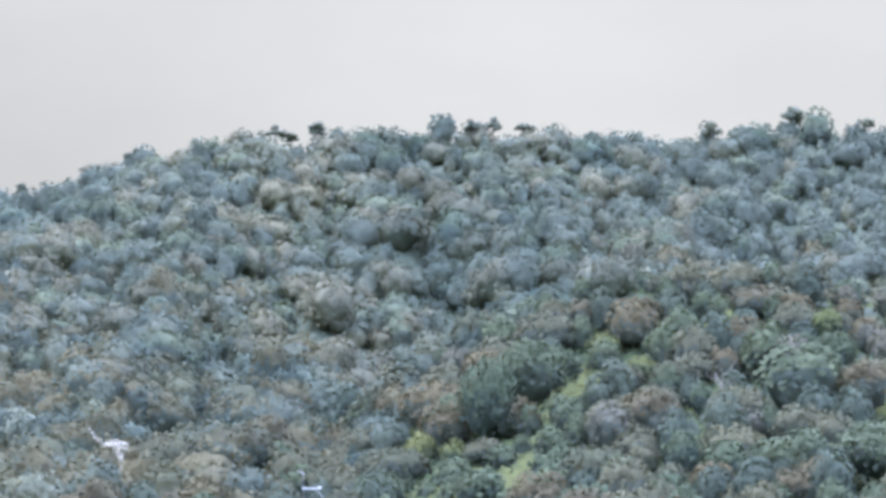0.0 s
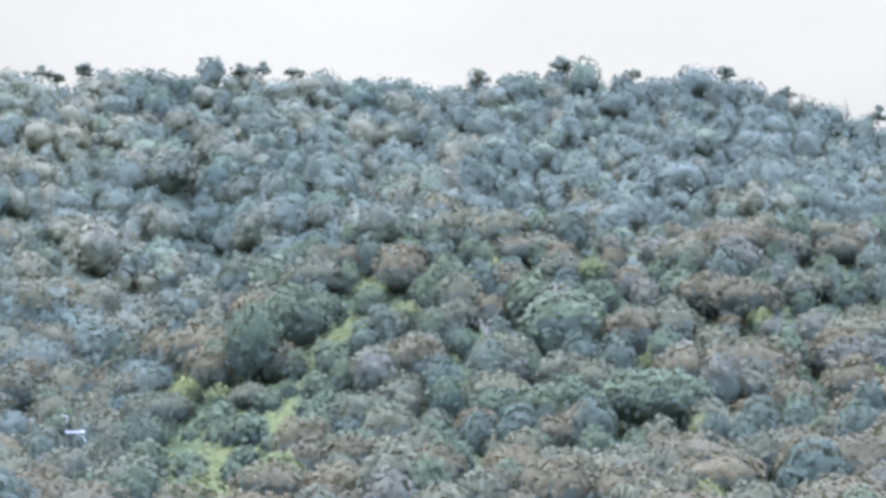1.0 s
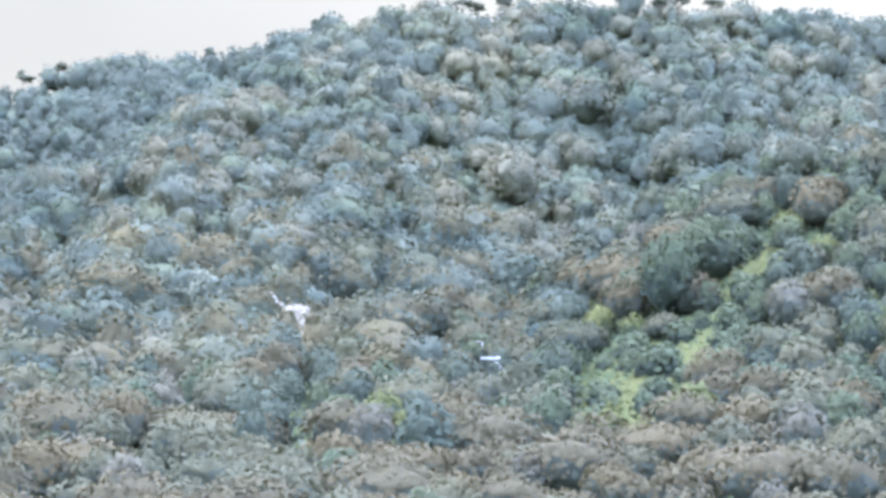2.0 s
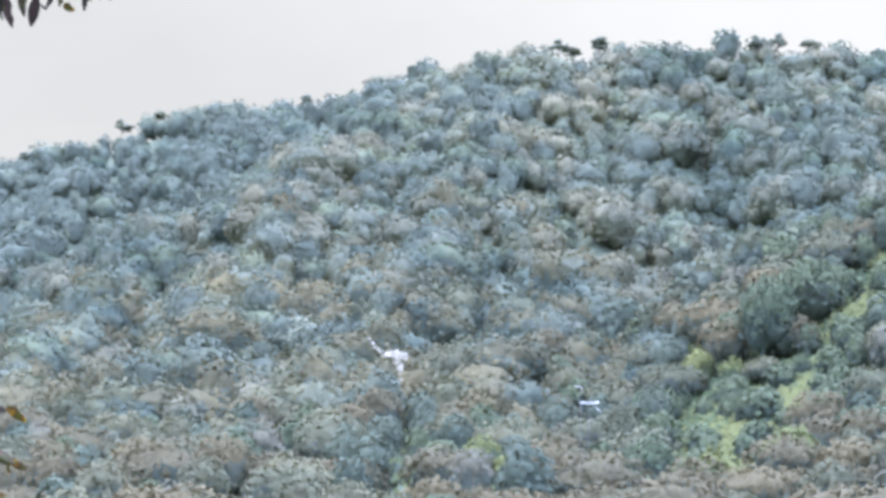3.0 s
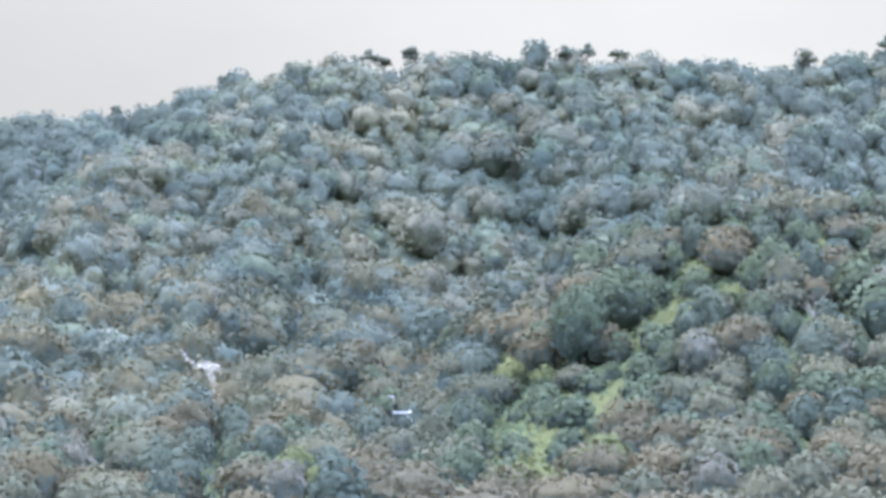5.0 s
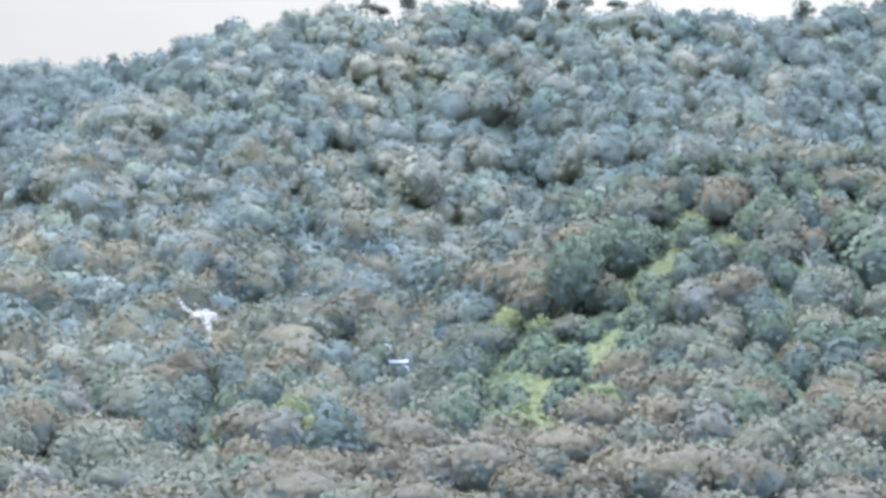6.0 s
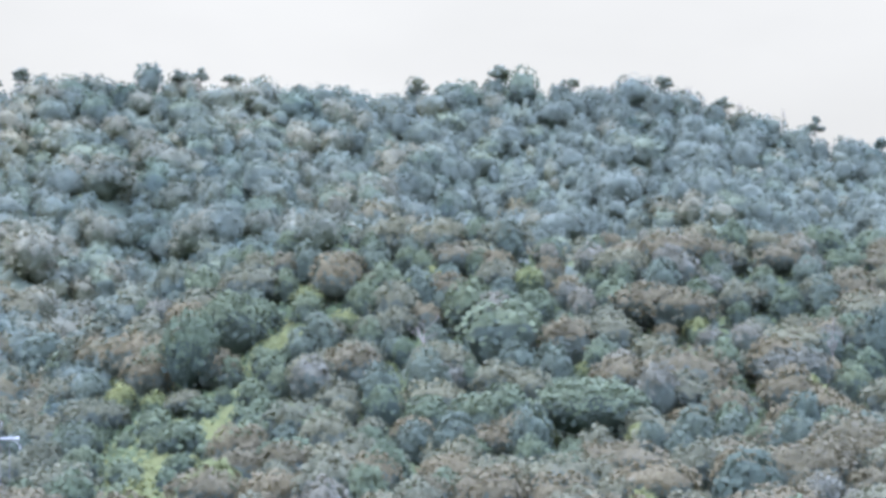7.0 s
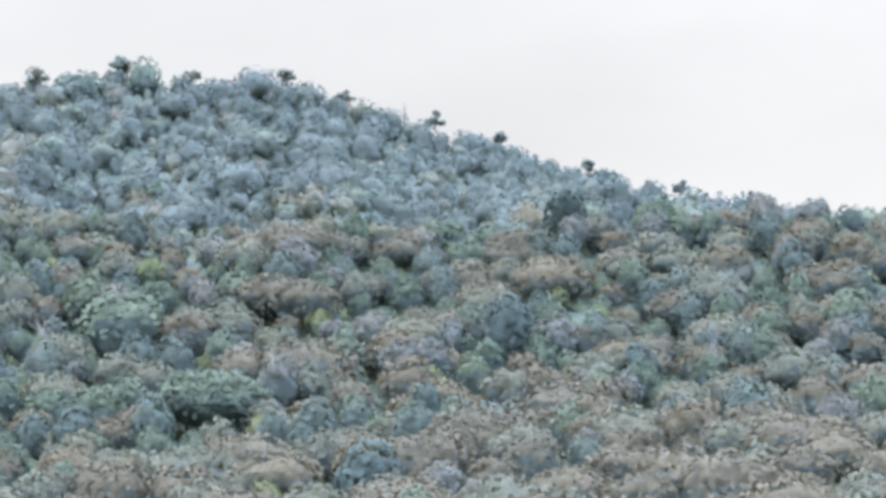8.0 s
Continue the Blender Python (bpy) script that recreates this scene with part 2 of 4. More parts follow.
def mesh_object(name, verts, faces, materials, index=None, smooth_shade=False, normals=None):
    me = bpy.data.meshes.new(name)
    me.from_pydata(verts if isinstance(verts, list) else verts.tolist(), [], faces if isinstance(faces, list) else faces.tolist())
    for m in materials:
        me.materials.append(m)
    if index is not None:
        me.polygons.foreach_set("material_index", np.asarray(index, np.int32))
    if smooth_shade:
        me.polygons.foreach_set("use_smooth", np.ones(len(me.polygons), bool))
    me.update()
    if normals is not None:
        me.normals_split_custom_set_from_vertices(normals.tolist())
    return me


def build_ground():
    azs = np.concatenate([np.arange(-180, -32, 8.0), np.arange(-32, 32, 0.4), np.arange(32, 180, 8.0)])
    rs = np.concatenate([[0.5, 4, 10, 25, 60, 120, 200, 260], np.arange(300, 1100, 9.0), np.arange(1100, 1500, 25.0), [1600, 1800, 2100, 2600, 3500, 4900]])
    A, R = np.meshgrid(azs, rs, indexing="ij")
    Z = ground_height(A, R)
    V = np.stack([R * np.sin(np.radians(A)), R * np.cos(np.radians(A)), Z], -1).reshape(-1, 3)
    n, m = len(azs), len(rs)
    i, j = np.meshgrid(np.arange(n), np.arange(m - 1), indexing="ij")
    i2 = (i + 1) % n
    F = np.stack([i * m + j, i * m + j + 1, i2 * m + j + 1, i2 * m + j], -1).reshape(-1, 4)
    hub = len(V)
    V = np.vstack([V, [[0, 0, float(Z[0, 0])]]])
    faces = F.tolist() + [[k * m, ((k + 1) % n) * m, hub] for k in range(n)]
    ob = new("ground", mesh_object("ground", V, faces, [GROUND], smooth_shade=True))
    tagged(ob, "hilly ground under the forest, covered in green undergrowth", "ground", kind="structure")


build_ground()


# ---- trees ----
def ico():
    g = (1 + 5 ** 0.5) / 2
    v = np.array([(-1, g, 0), (1, g, 0), (-1, -g, 0), (1, -g, 0), (0, -1, g), (0, 1, g), (0, -1, -g), (0, 1, -g), (g, 0, -1), (g, 0, 1), (-g, 0, -1), (-g, 0, 1)], float)
    v /= np.linalg.norm(v[0])
    f = [(0, 11, 5), (0, 5, 1), (0, 1, 7), (0, 7, 10), (0, 10, 11), (1, 5, 9), (5, 11, 4), (11, 10, 2), (10, 7, 6), (7, 1, 8),
         (3, 9, 4), (3, 4, 2), (3, 2, 6), (3, 6, 8), (3, 8, 9), (4, 9, 5), (2, 4, 11), (6, 2, 10), (8, 6, 7), (9, 8, 1)]
    return v, np.array(f)


ICO_V, ICO_F = ico()


def finer(v, f):
    """The same ball with each face split in four."""
    v, at_edge, out = [tuple(p) for p in v], {}, []

    def middle(a, b):
        key = (min(a, b), max(a, b))
        if key not in at_edge:
            m = (np.array(v[a]) + np.array(v[b])) / 2
            at_edge[key] = len(v)
            v.append(tuple(m / np.linalg.norm(m)))
        return at_edge[key]

    for a, b, c in f:
        ab, bc, ca = middle(a, b), middle(b, c), middle(c, a)
        out += [(a, ab, ca), (b, bc, ab), (c, ca, bc), (ab, bc, ca)]
    return np.array(v), np.array(out)


BALL_V, BALL_F = finer(ICO_V, ICO_F)


def unit(v):
    return v / np.linalg.norm(v, axis=1, keepdims=True)


def leaf_clumps(centres, normals, size, rng, loose=0.2):
    """Small folded sprays of leaves: four corners each, bent along the middle. Two triangles a spray. Each is shaded as part of
    the mass of leaves that it lies on, a little turned by its own way."""
    n = len(centres)
    nrm = unit(normals + rng.normal(0, loose, (n, 3)))
    u = unit(np.cross(nrm, rng.normal(0, 1, (n, 3))))
    w = np.cross(nrm, u)
    s = (size * rng.uniform(0.6, 1.35, n))[:, None]
    k = rng.uniform(0.5, 0.9, n)[:, None]
    droop = nrm * s * 0.28
    V = np.stack([centres - u * s - droop, centres + w * s * k, centres + u * s - droop, centres - w * s * k], 1).reshape(-1, 3)
    b = np.arange(n)[:, None] * 4
    F = np.concatenate([b + np.array([[0, 3, 1]]), b + np.array([[1, 3, 2]])], 1).reshape(-1, 3)
    return V, F, np.repeat(unit(0.78 * unit(normals) + 0.3 * nrm), 4, 0)


def cushions(count, width, rng):
    """Middles and half-widths (radians) of rounded cushions spread over a ball."""
    k = np.arange(count) + 0.5
    z = 1 - 2 * k / count + rng.uniform(-0.06, 0.06, count)
    th = k * 2.399963 + rng.uniform(-0.4, 0.4, count)
    rim = np.sqrt(np.clip(1 - z ** 2, 0, 1))
    return unit(np.stack([rim * np.cos(th), rim * np.sin(th), z], 1)), width * rng.uniform(0.75, 1.35, count)


def on_cushions(d, made):
    """For directions d: how high they lie on the nearest cushion (0 in the creases, 1 on top), and the slope there."""
    c, w = made
    ang = np.arccos(np.clip(d @ c.T, -1, 1)) / w
    k = np.argmin(ang, axis=1)
    best = ang[np.arange(len(d)), k]
    return np.sqrt(np.clip(1 - best ** 2, 0, 1)), (d - c[k]) / w[k, None] * np.minimum(1, 1 / np.maximum(best, 0.01))[:, None]


def leafy_mass(centre, half, lower, bumps, lump, rough_, sprays, size, rng, share, loose=0.28):
    """A rounded mass of foliage, swelling into cushions with creases between them: a dense inside under many sprays of
    leaves. Returns corners, faces, normals and, for each face, whether it takes the inner leaf colour (shade painted in
    creases and low at the sides)."""
    large, small = cushions(bumps, lump, rng), cushions(bumps * 4, lump * 0.52, rng)
    lean = rng.normal(0, 0.1, 3)
    b = rng.normal(0, 1, (sprays, 3))
    b[:, 2] = np.where(b[:, 2] < -0.6, -b[:, 2], b[:, 2])
    d = np.vstack([BALL_V @ np.array(Euler((0, 0, rng.uniform(0, 6.28))).to_matrix()), unit(b)])
    (h1, s1), (h2, s2) = on_cushions(d, large), on_cushions(d, small)
    swell = 1 + 0.7 * rough_ * (h1 - 0.8) + 0.5 * rough_ * (h2 - 0.8) + d @ lean
    swell[:42] *= 0.8
    P = d * swell[:, None] * half
    P[:, 2] = np.where(P[:, 2] < 0, P[:, 2] * lower, P[:, 2])
    N = unit(unit(d / half) + 0.5 * s1 + 0.7 * s2 + (0, 0, 0.15))
    p, pn = P[42:], N[42:]
    v, f, nn = leaf_clumps(p + pn * (rng.uniform(-0.6, 0.7, (sprays, 1)) * size), pn, size, rng, loose)

    # chance of the painted shade colour: higher low down, facing down and in creases
    def shade_chance(q, n, h):
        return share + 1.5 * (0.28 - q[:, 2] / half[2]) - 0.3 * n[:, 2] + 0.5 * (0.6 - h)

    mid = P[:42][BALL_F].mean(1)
    inner = np.concatenate([shade_chance(mid, unit(mid), np.full(80, 0.4)) > 0.2, np.repeat(rng.rand(sprays) < np.clip(shade_chance(p, pn, h1[42:]), 0, 1), 2)])
    return np.vstack([P[:42], v]) + centre, np.vstack([BALL_F, f + 42]), np.vstack([N[:42], nn]), inner


def crown_arrays(width, depth, base, bumps, lump, sprays, size, rng, share, rough_=0.4):
    """One domed crown: flatter below than above."""
    half = np.array([width / 2, width / 2 * rng.uniform(0.88, 1.12), depth * 0.62])
    return leafy_mass(np.array((0, 0, base + depth * 0.36)), half, 1.0, bumps, lump, rough_, sprays, size, rng, share)


def open_crown(width, depth, base, count, sprays, size, rng, share):
    """An open, uneven crown: flat separate masses on spreading limbs, with gaps between them. Also returns the masses' middles."""
    R, made, mids, n = width / 2, [], [], 0
    for k in range(count):
        th, u = k * 2.399963 + rng.uniform(-0.6, 0.6), rng.rand()
        d = R * 0.68 * math.sqrt(1 - u ** 1.5) * rng.uniform(0.4, 1.1)
        s = R * rng.uniform(0.26, 0.46)
        c = np.array((d * math.cos(th), d * math.sin(th), base + depth * (0.35 + 0.55 * u)))
        v, f, nn, inner = leafy_mass(c, np.array((s, s, s * rng.uniform(0.45, 0.65))), 0.6, 7, 0.6, 0.4, sprays // count, size, rng, share)
        made.append((v, f + n, nn, inner))
        mids.append(c)
        n += len(v)
    return [np.concatenate(x) for x in zip(*made)], mids


def limb_arrays(a, b, ra, rb, sides=5, bend=0.0, rng=None):
    a, b = np.array(a, float), np.array(b, float)
    mid = (a + b) / 2
    if bend and rng is not None:
        mid = mid + rng.normal(0, bend, 3) * np.linalg.norm(b - a)
    pts, rad = [a, mid, b], [ra, (ra + rb) / 2, rb]
    ax = (b - a) / (np.linalg.norm(b - a) + 1e-9)
    ref = np.array([1.0, 0, 0]) if abs(ax[0]) < 0.8 else np.array([0, 1.0, 0])
    u = np.cross(ax, ref)
    u /= np.linalg.norm(u)
    w = np.cross(ax, u)
    th = np.arange(sides) * 2 * math.pi / sides
    ring = np.cos(th)[:, None] * u + np.sin(th)[:, None] * w
    V = np.vstack([p + ring * q for p, q in zip(pts, rad)])
    F = []
    for s in range(2):
        for k in range(sides):
            k2 = (k + 1) % sides
            i, j, i2, j2 = s * sides + k, s * sides + k2, (s + 1) * sides + k, (s + 1) * sides + k2
            F += [(i, j, j2), (i, j2, i2)]
    return V, np.array(F)


def joined(parts):
    V, F, n = [], [], 0
    for v, f in parts:
        V.append(v)
        F.append(f + n)
        n += len(v)
    return np.vstack(V), np.vstack(F)


def trunk_arrays(height, radius, ends, rng):
    top = (rng.uniform(-0.4, 0.4), rng.uniform(-0.4, 0.4), height)
    parts = [limb_arrays((0, 0, -1.5), top, radius, radius * 0.5, 6, 0.02, rng)]
    for end in ends:
        z = height * rng.uniform(0.62, 0.95)
        parts.append(limb_arrays((top[0] * z / height, top[1] * z / height, z), end, radius * 0.42, radius * 0.15, 4, 0.06, rng))
    return joined(parts)


# kind: (leaf colour, width, crown depth, base of crown, cushions, their width in radians, sprays, spray size, trunk radius, bark, label)
KINDS = {
    "umbrella_tree": ("tan", 17.5, 8.6, 1.6, 32, 0.37, 766, 0.55, 0.34, BARK, "broad tree with a domed tan-brown flowering crown"),
    "flowering_tree": ("tan", 12.0, 9.2, 1.4, 22, 0.45, 542, 0.53, 0.27, PALE_BARK, "tall domed tree covered in pale brown blossom"),
    "domed_tree": ("olive", 11.6, 9.2, 1.2, 22, 0.45, 525, 0.53, 0.26, BARK, "rounded tree with a dusty olive-brown crown"),
    "spreading_tree": ("olive", 14.5, 8.4, 1.8, 27, 0.4, 646, 0.55, 0.30, BARK, "wide-spreading tree with dull olive leaves"),
    "broadleaf_tree": ("green", 9.6, 9.8, 0.8, 21, 0.46, 491, 0.52, 0.24, PALE_BARK, "leafy tree with a rounded mid-green crown"),
    "dark_tree": ("dark", 8.4, 10.6, 0.6, 21, 0.46, 476, 0.52, 0.22, BARK, "dense dark green tree, taller than wide"),
    "grey_tree": ("pale", 8.6, 8.2, 3.0, 16, 0.53, 388, 0.52, 0.22, PALE_BARK, "pale grey-brown tree with a thin pale trunk"),
    "bright_tree": ("bright", 7.4, 7.0, 1.6, 16, 0.53, 356, 0.49, 0.20, PALE_BARK, "small tree with fresh yellow-green leaves"),
    "shrub": ("green", 5.8, 5.0, 0.0, 14, 0.56, 270, 0.44, 0.12, BARK, "rounded dark green bush on a grassy clearing"),
    # most ridge and hill kinds have haze painted into their leaf colours
    "emergent_tree": ("hazed_grey", 10.0, 6.0, 4.5, 14, 0.56, 321, 0.52, 0.2, BARK, "thin tree with an umbrella crown above the ridge"),
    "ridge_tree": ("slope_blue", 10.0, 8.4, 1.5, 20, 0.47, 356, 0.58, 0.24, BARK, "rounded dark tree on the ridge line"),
    "hill_tree": ("hazed_tan", 13.0, 9.6, 0.6, 22, 0.45, 498, 0.58, 0.26, PALE_BARK, "domed pale grey-brown tree on the hazy hillside"),
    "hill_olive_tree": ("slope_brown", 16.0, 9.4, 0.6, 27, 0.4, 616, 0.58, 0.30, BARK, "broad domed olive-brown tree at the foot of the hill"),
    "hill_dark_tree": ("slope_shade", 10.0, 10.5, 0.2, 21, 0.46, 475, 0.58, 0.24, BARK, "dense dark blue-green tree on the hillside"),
    "lone_tree": ("sombre", 11.5, 9.8, 1.0, 28, 0.4, 646, 0.55, 0.28, BARK, "lone dark tree standing out on the crest"),
    "shadowy_tree": ("deep", 16.0, 15.0, 2.0, 47, 0.31, 1278, 0.6, 0.45, BARK, "massive dense dark green tree"),
    "giant_tree": ("green", 19.0, 15.0, 4.0, 56, 0.28, 1964, 0.58, 0.5, BARK, "very large dark green tree towering over the slope"),
    "great_spreading_tree": ("green", 25.0, 12.0, 3.0, 65, 0.26, 2389, 0.58, 0.55, BARK, "very broad spreading green tree above the tan canopy"),
}


def make_kind(name, variant):
    leaf, width, depth, base, bumps, lump, sprays, size, radius, bark, label = KINDS[name]
    rng = np.random.RandomState(sum(map(ord, name)) + 31 * variant)
    share = SHADE_SHARE.get(leaf, 0.3)
    if name == "emergent_tree":
        (cv, cf, cn, inner), ends = open_crown(width, depth, base, 9, sprays, size, rng, share)
    else:
        wide = width * rng.uniform(0.92, 1.08)
        cv, cf, cn, inner = crown_arrays(wide, depth, base, bumps, lump, sprays, size, rng, share)
        ends = [(wide * 0.27 * math.cos(q), wide * 0.27 * math.sin(q), base + depth * rng.uniform(0.35, 0.6)) for q in rng.uniform(0, 1.2) + np.arange(4) * 1.57]
    tv, tf = trunk_arrays(base + depth * 0.45, radius, ends, rng)
    crown = mesh_object("crown", cv, cf, [LEAVES[leaf], LEAVES[SHADE_LEAVES[leaf]]], inner, True, cn)
    return mesh_object("trunk", tv, tf, [bark], smooth_shade=True), crown


# the green leaves that show between and behind the outer sprays of each kind, darker to paint shade low down and in
# creases
SHADE_LEAVES = {"tan": "under", "olive": "under", "pale": "under", "green": "deep", "bright": "green", "dark": "deep", "deep": "deep", "sombre": "sombre", "slope_dark": "slope_dark",
         "slope_brown": "slope_shade", "slope_olive": "slope_shade", "slope_shade": "slope_shade", "hazed_tan": "slope_olive", "hazed_grey": "slope_olive",
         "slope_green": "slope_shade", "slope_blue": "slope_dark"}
SHADE_SHARE = {"tan": 0.14, "olive": 0.18, "pale": 0.18, "green": 0.25, "hazed_tan": 0.12, "hazed_grey": 0.15, "slope_brown": 0.12, "slope_olive": 0.15}


MESHES = {k: [make_kind(k, v) for v in range(4)] for k in KINDS}


def plant(name, place, scale, turn, variant, label="", group="", stretch=1.0, lean=0.0):
    """One tree: an empty at its foot with a trunk and a crown."""
    trunk, crown = MESHES[name][variant % 4]
    e = new(name)
    e.matrix_basis = Matrix.LocRotScale(place, Euler((lean, 0, turn)), Vector((scale, scale, scale * stretch)))
    tagged(e, label or KINDS[name][10], "tree" if name != "shrub" else "bush", group or "forest trees")
    for part_name, me in (("trunk", trunk), ("crown", crown)):
        new(part_name, me).parent = e
    return e


# open, grassy places: azimuth, distance, half-widths (degrees, metres), how far it runs uphill for each degree to the right
OPENINGS = [(0.4, 590, 2.3, 42, 14), (-12.9, 737, 0.55, 13, 0), (-9.1, 577, 0.7, 8, 0), (2.9, 672, 0.7, 15, 0), (12.3, 640, 0.6, 10, 0), (15.3, 598, 0.6, 9, 0),
            (8.7, 657, 0.55, 10, 0), (5.2, 628, 0.6, 10, 0)]


def clearing(a, r):
    """How open the ground is at a place, 0 to 1."""
    return np.max([np.exp(-(((a - a0) / wa) ** 2) - ((r - r0 - up * (a - a0)) / wr) ** 2) for a0, r0, wa, wr, up in OPENINGS], axis=0)


def sight_table():
    """For steps of azimuth and distance, the highest elevation that the land in front reaches."""
    A, R = np.meshgrid(np.arange(-20, 28.01, 0.5), np.arange(300, 1501, 10.0), indexing="ij")
    E = np.degrees(np.arctan2(ground_height(A, R) + 1.5 - EYE.z, R))
    return np.maximum.accumulate(E, axis=1)


SIGHT = sight_table()


def hidden(a, r):
    """Whether a tree at that place is wholly behind nearer land."""
    i, j = int(np.clip((a + 20) / 0.5, 0, SIGHT.shape[0] - 1)), int(np.clip((r - 300) / 10 - 3, 0, SIGHT.shape[1] - 1))
    top = math.degrees(math.atan2(float(ground_height(a, r)) + 13.5 - EYE.z, r))
    return top < SIGHT[i, j]


KEEP_OUT = []          # (azimuth, distance, radius in metres) round single trees, wider on the open side placed by hand


def free_spot(a, r):
    for a2, r2, rad in KEEP_OUT:
        if -1.7 * rad < r - r2 < rad and abs(radians(a - a2)) * r < rad:
            return False
    return True

def single(name, azimuth, r, top, degrees_wide, variant, label, turn=0.0):
    """A tree that stands out by itself, its top at an elevation seen from the eye and its crown so many degrees wide."""
    _, width, depth, base = KINDS[name][:4]
    foot = at(azimuth, r, -0.3)
    tall = EYE.z + r * math.tan(radians(top)) - foot.z
    wide = radians(degrees_wide) * r / width
    KEEP_OUT.append((azimuth, r, 0.36 * radians(degrees_wide) * r))
    plant(name, foot, wide, turn, variant, label, stretch=tall / (base + depth * 0.98) / wide)


single("giant_tree", 1.75, 682, 5.05, 1.7, 0, "very large dark green tree towering over the slope")
single("giant_tree", 0.95, 660, 4.45, 1.3, 1, "large dark green tree beside the tallest one")
single("broadleaf_tree", 2.5, 690, 4.8, 1.0, 2, "large leafy green tree on the spur")
single("bright_tree", 3.55, 695, 5.15, 0.8, 0, "yellow-green tree lit by the sun on the spur")
single("great_spreading_tree", 9.55, 588, 3.12, 2.7, 1, "very broad spreading green tree above the tan canopy")
single("shadowy_tree", 15.95, 640, 4.42, 1.45, 2, "massive dense dark green tree on the spur")
single("lone_tree", 17.33, 742, 6.85, 0.95, 3, "lone dark tree standing out on the crest of the spur")
single("broadleaf_tree", 4.75, 510, 1.4, 1.3, 1, "bright green round tree among tan crowns")
KEEP_OUT += [(-2.9, 600, 6), (-2.9, 590, 5), (-7.1, 590, 6), (-7.15, 574, 9), (-7.02, 558, 9), (-7.02, 540, 7)]
RIDGE = [(-15.19, 7.05, 0.52), (-13.09, 7.8, 0.55), (-12.3, 8.0, 0.52), (-9.12, 8.45, 0.33), (-6.6, 9.2, 0.65), (-3.62, 9.70, 0.55), (-3.3, 9.52, 0.65),
         (-2.72, 9.76, 0.59), (0.70, 9.80, 0.47), (1.13, 9.82, 0.55), (1.85, 9.66, 0.78), (5.89, 9.62, 0.52),
         (7.7, 9.9, 0.72), (8.3, 9.66, 0.39), (9.28, 9.55, 0.45), (11.25, 9.58, 0.55), (12.54, 9.12, 0.52), (14.5, 8.6, 0.55), (15.91, 8.12, 0.52),
         (17.8, 7.5, 0.45), (19.81, 7.0, 0.47), (21.33, 6.68, 0.45), (22.53, 6.38, 0.52)]
for k, (a, top, w) in enumerate(RIDGE):
    single("emergent_tree", a, float(ridge_distance(a)) + 3, top, w, k, "thin tree with an umbrella crown standing above the ridge", k * 1.3)
for k, (a, top, w) in enumerate([(0.02, 9.92, 0.62), (3.3, 9.5, 0.6), (4.3, 9.46, 0.5), (6.52, 9.52, 0.75), (7.6, 9.6, 0.6), (-6.7, 9.12, 0.6), (13.0, 8.75, 0.6), (18.2, 7.3, 0.8)]):
    single("ridge_tree", a, float(ridge_distance(a)), top, w, k, "rounded dark tree on the ridge line", k * 0.9)


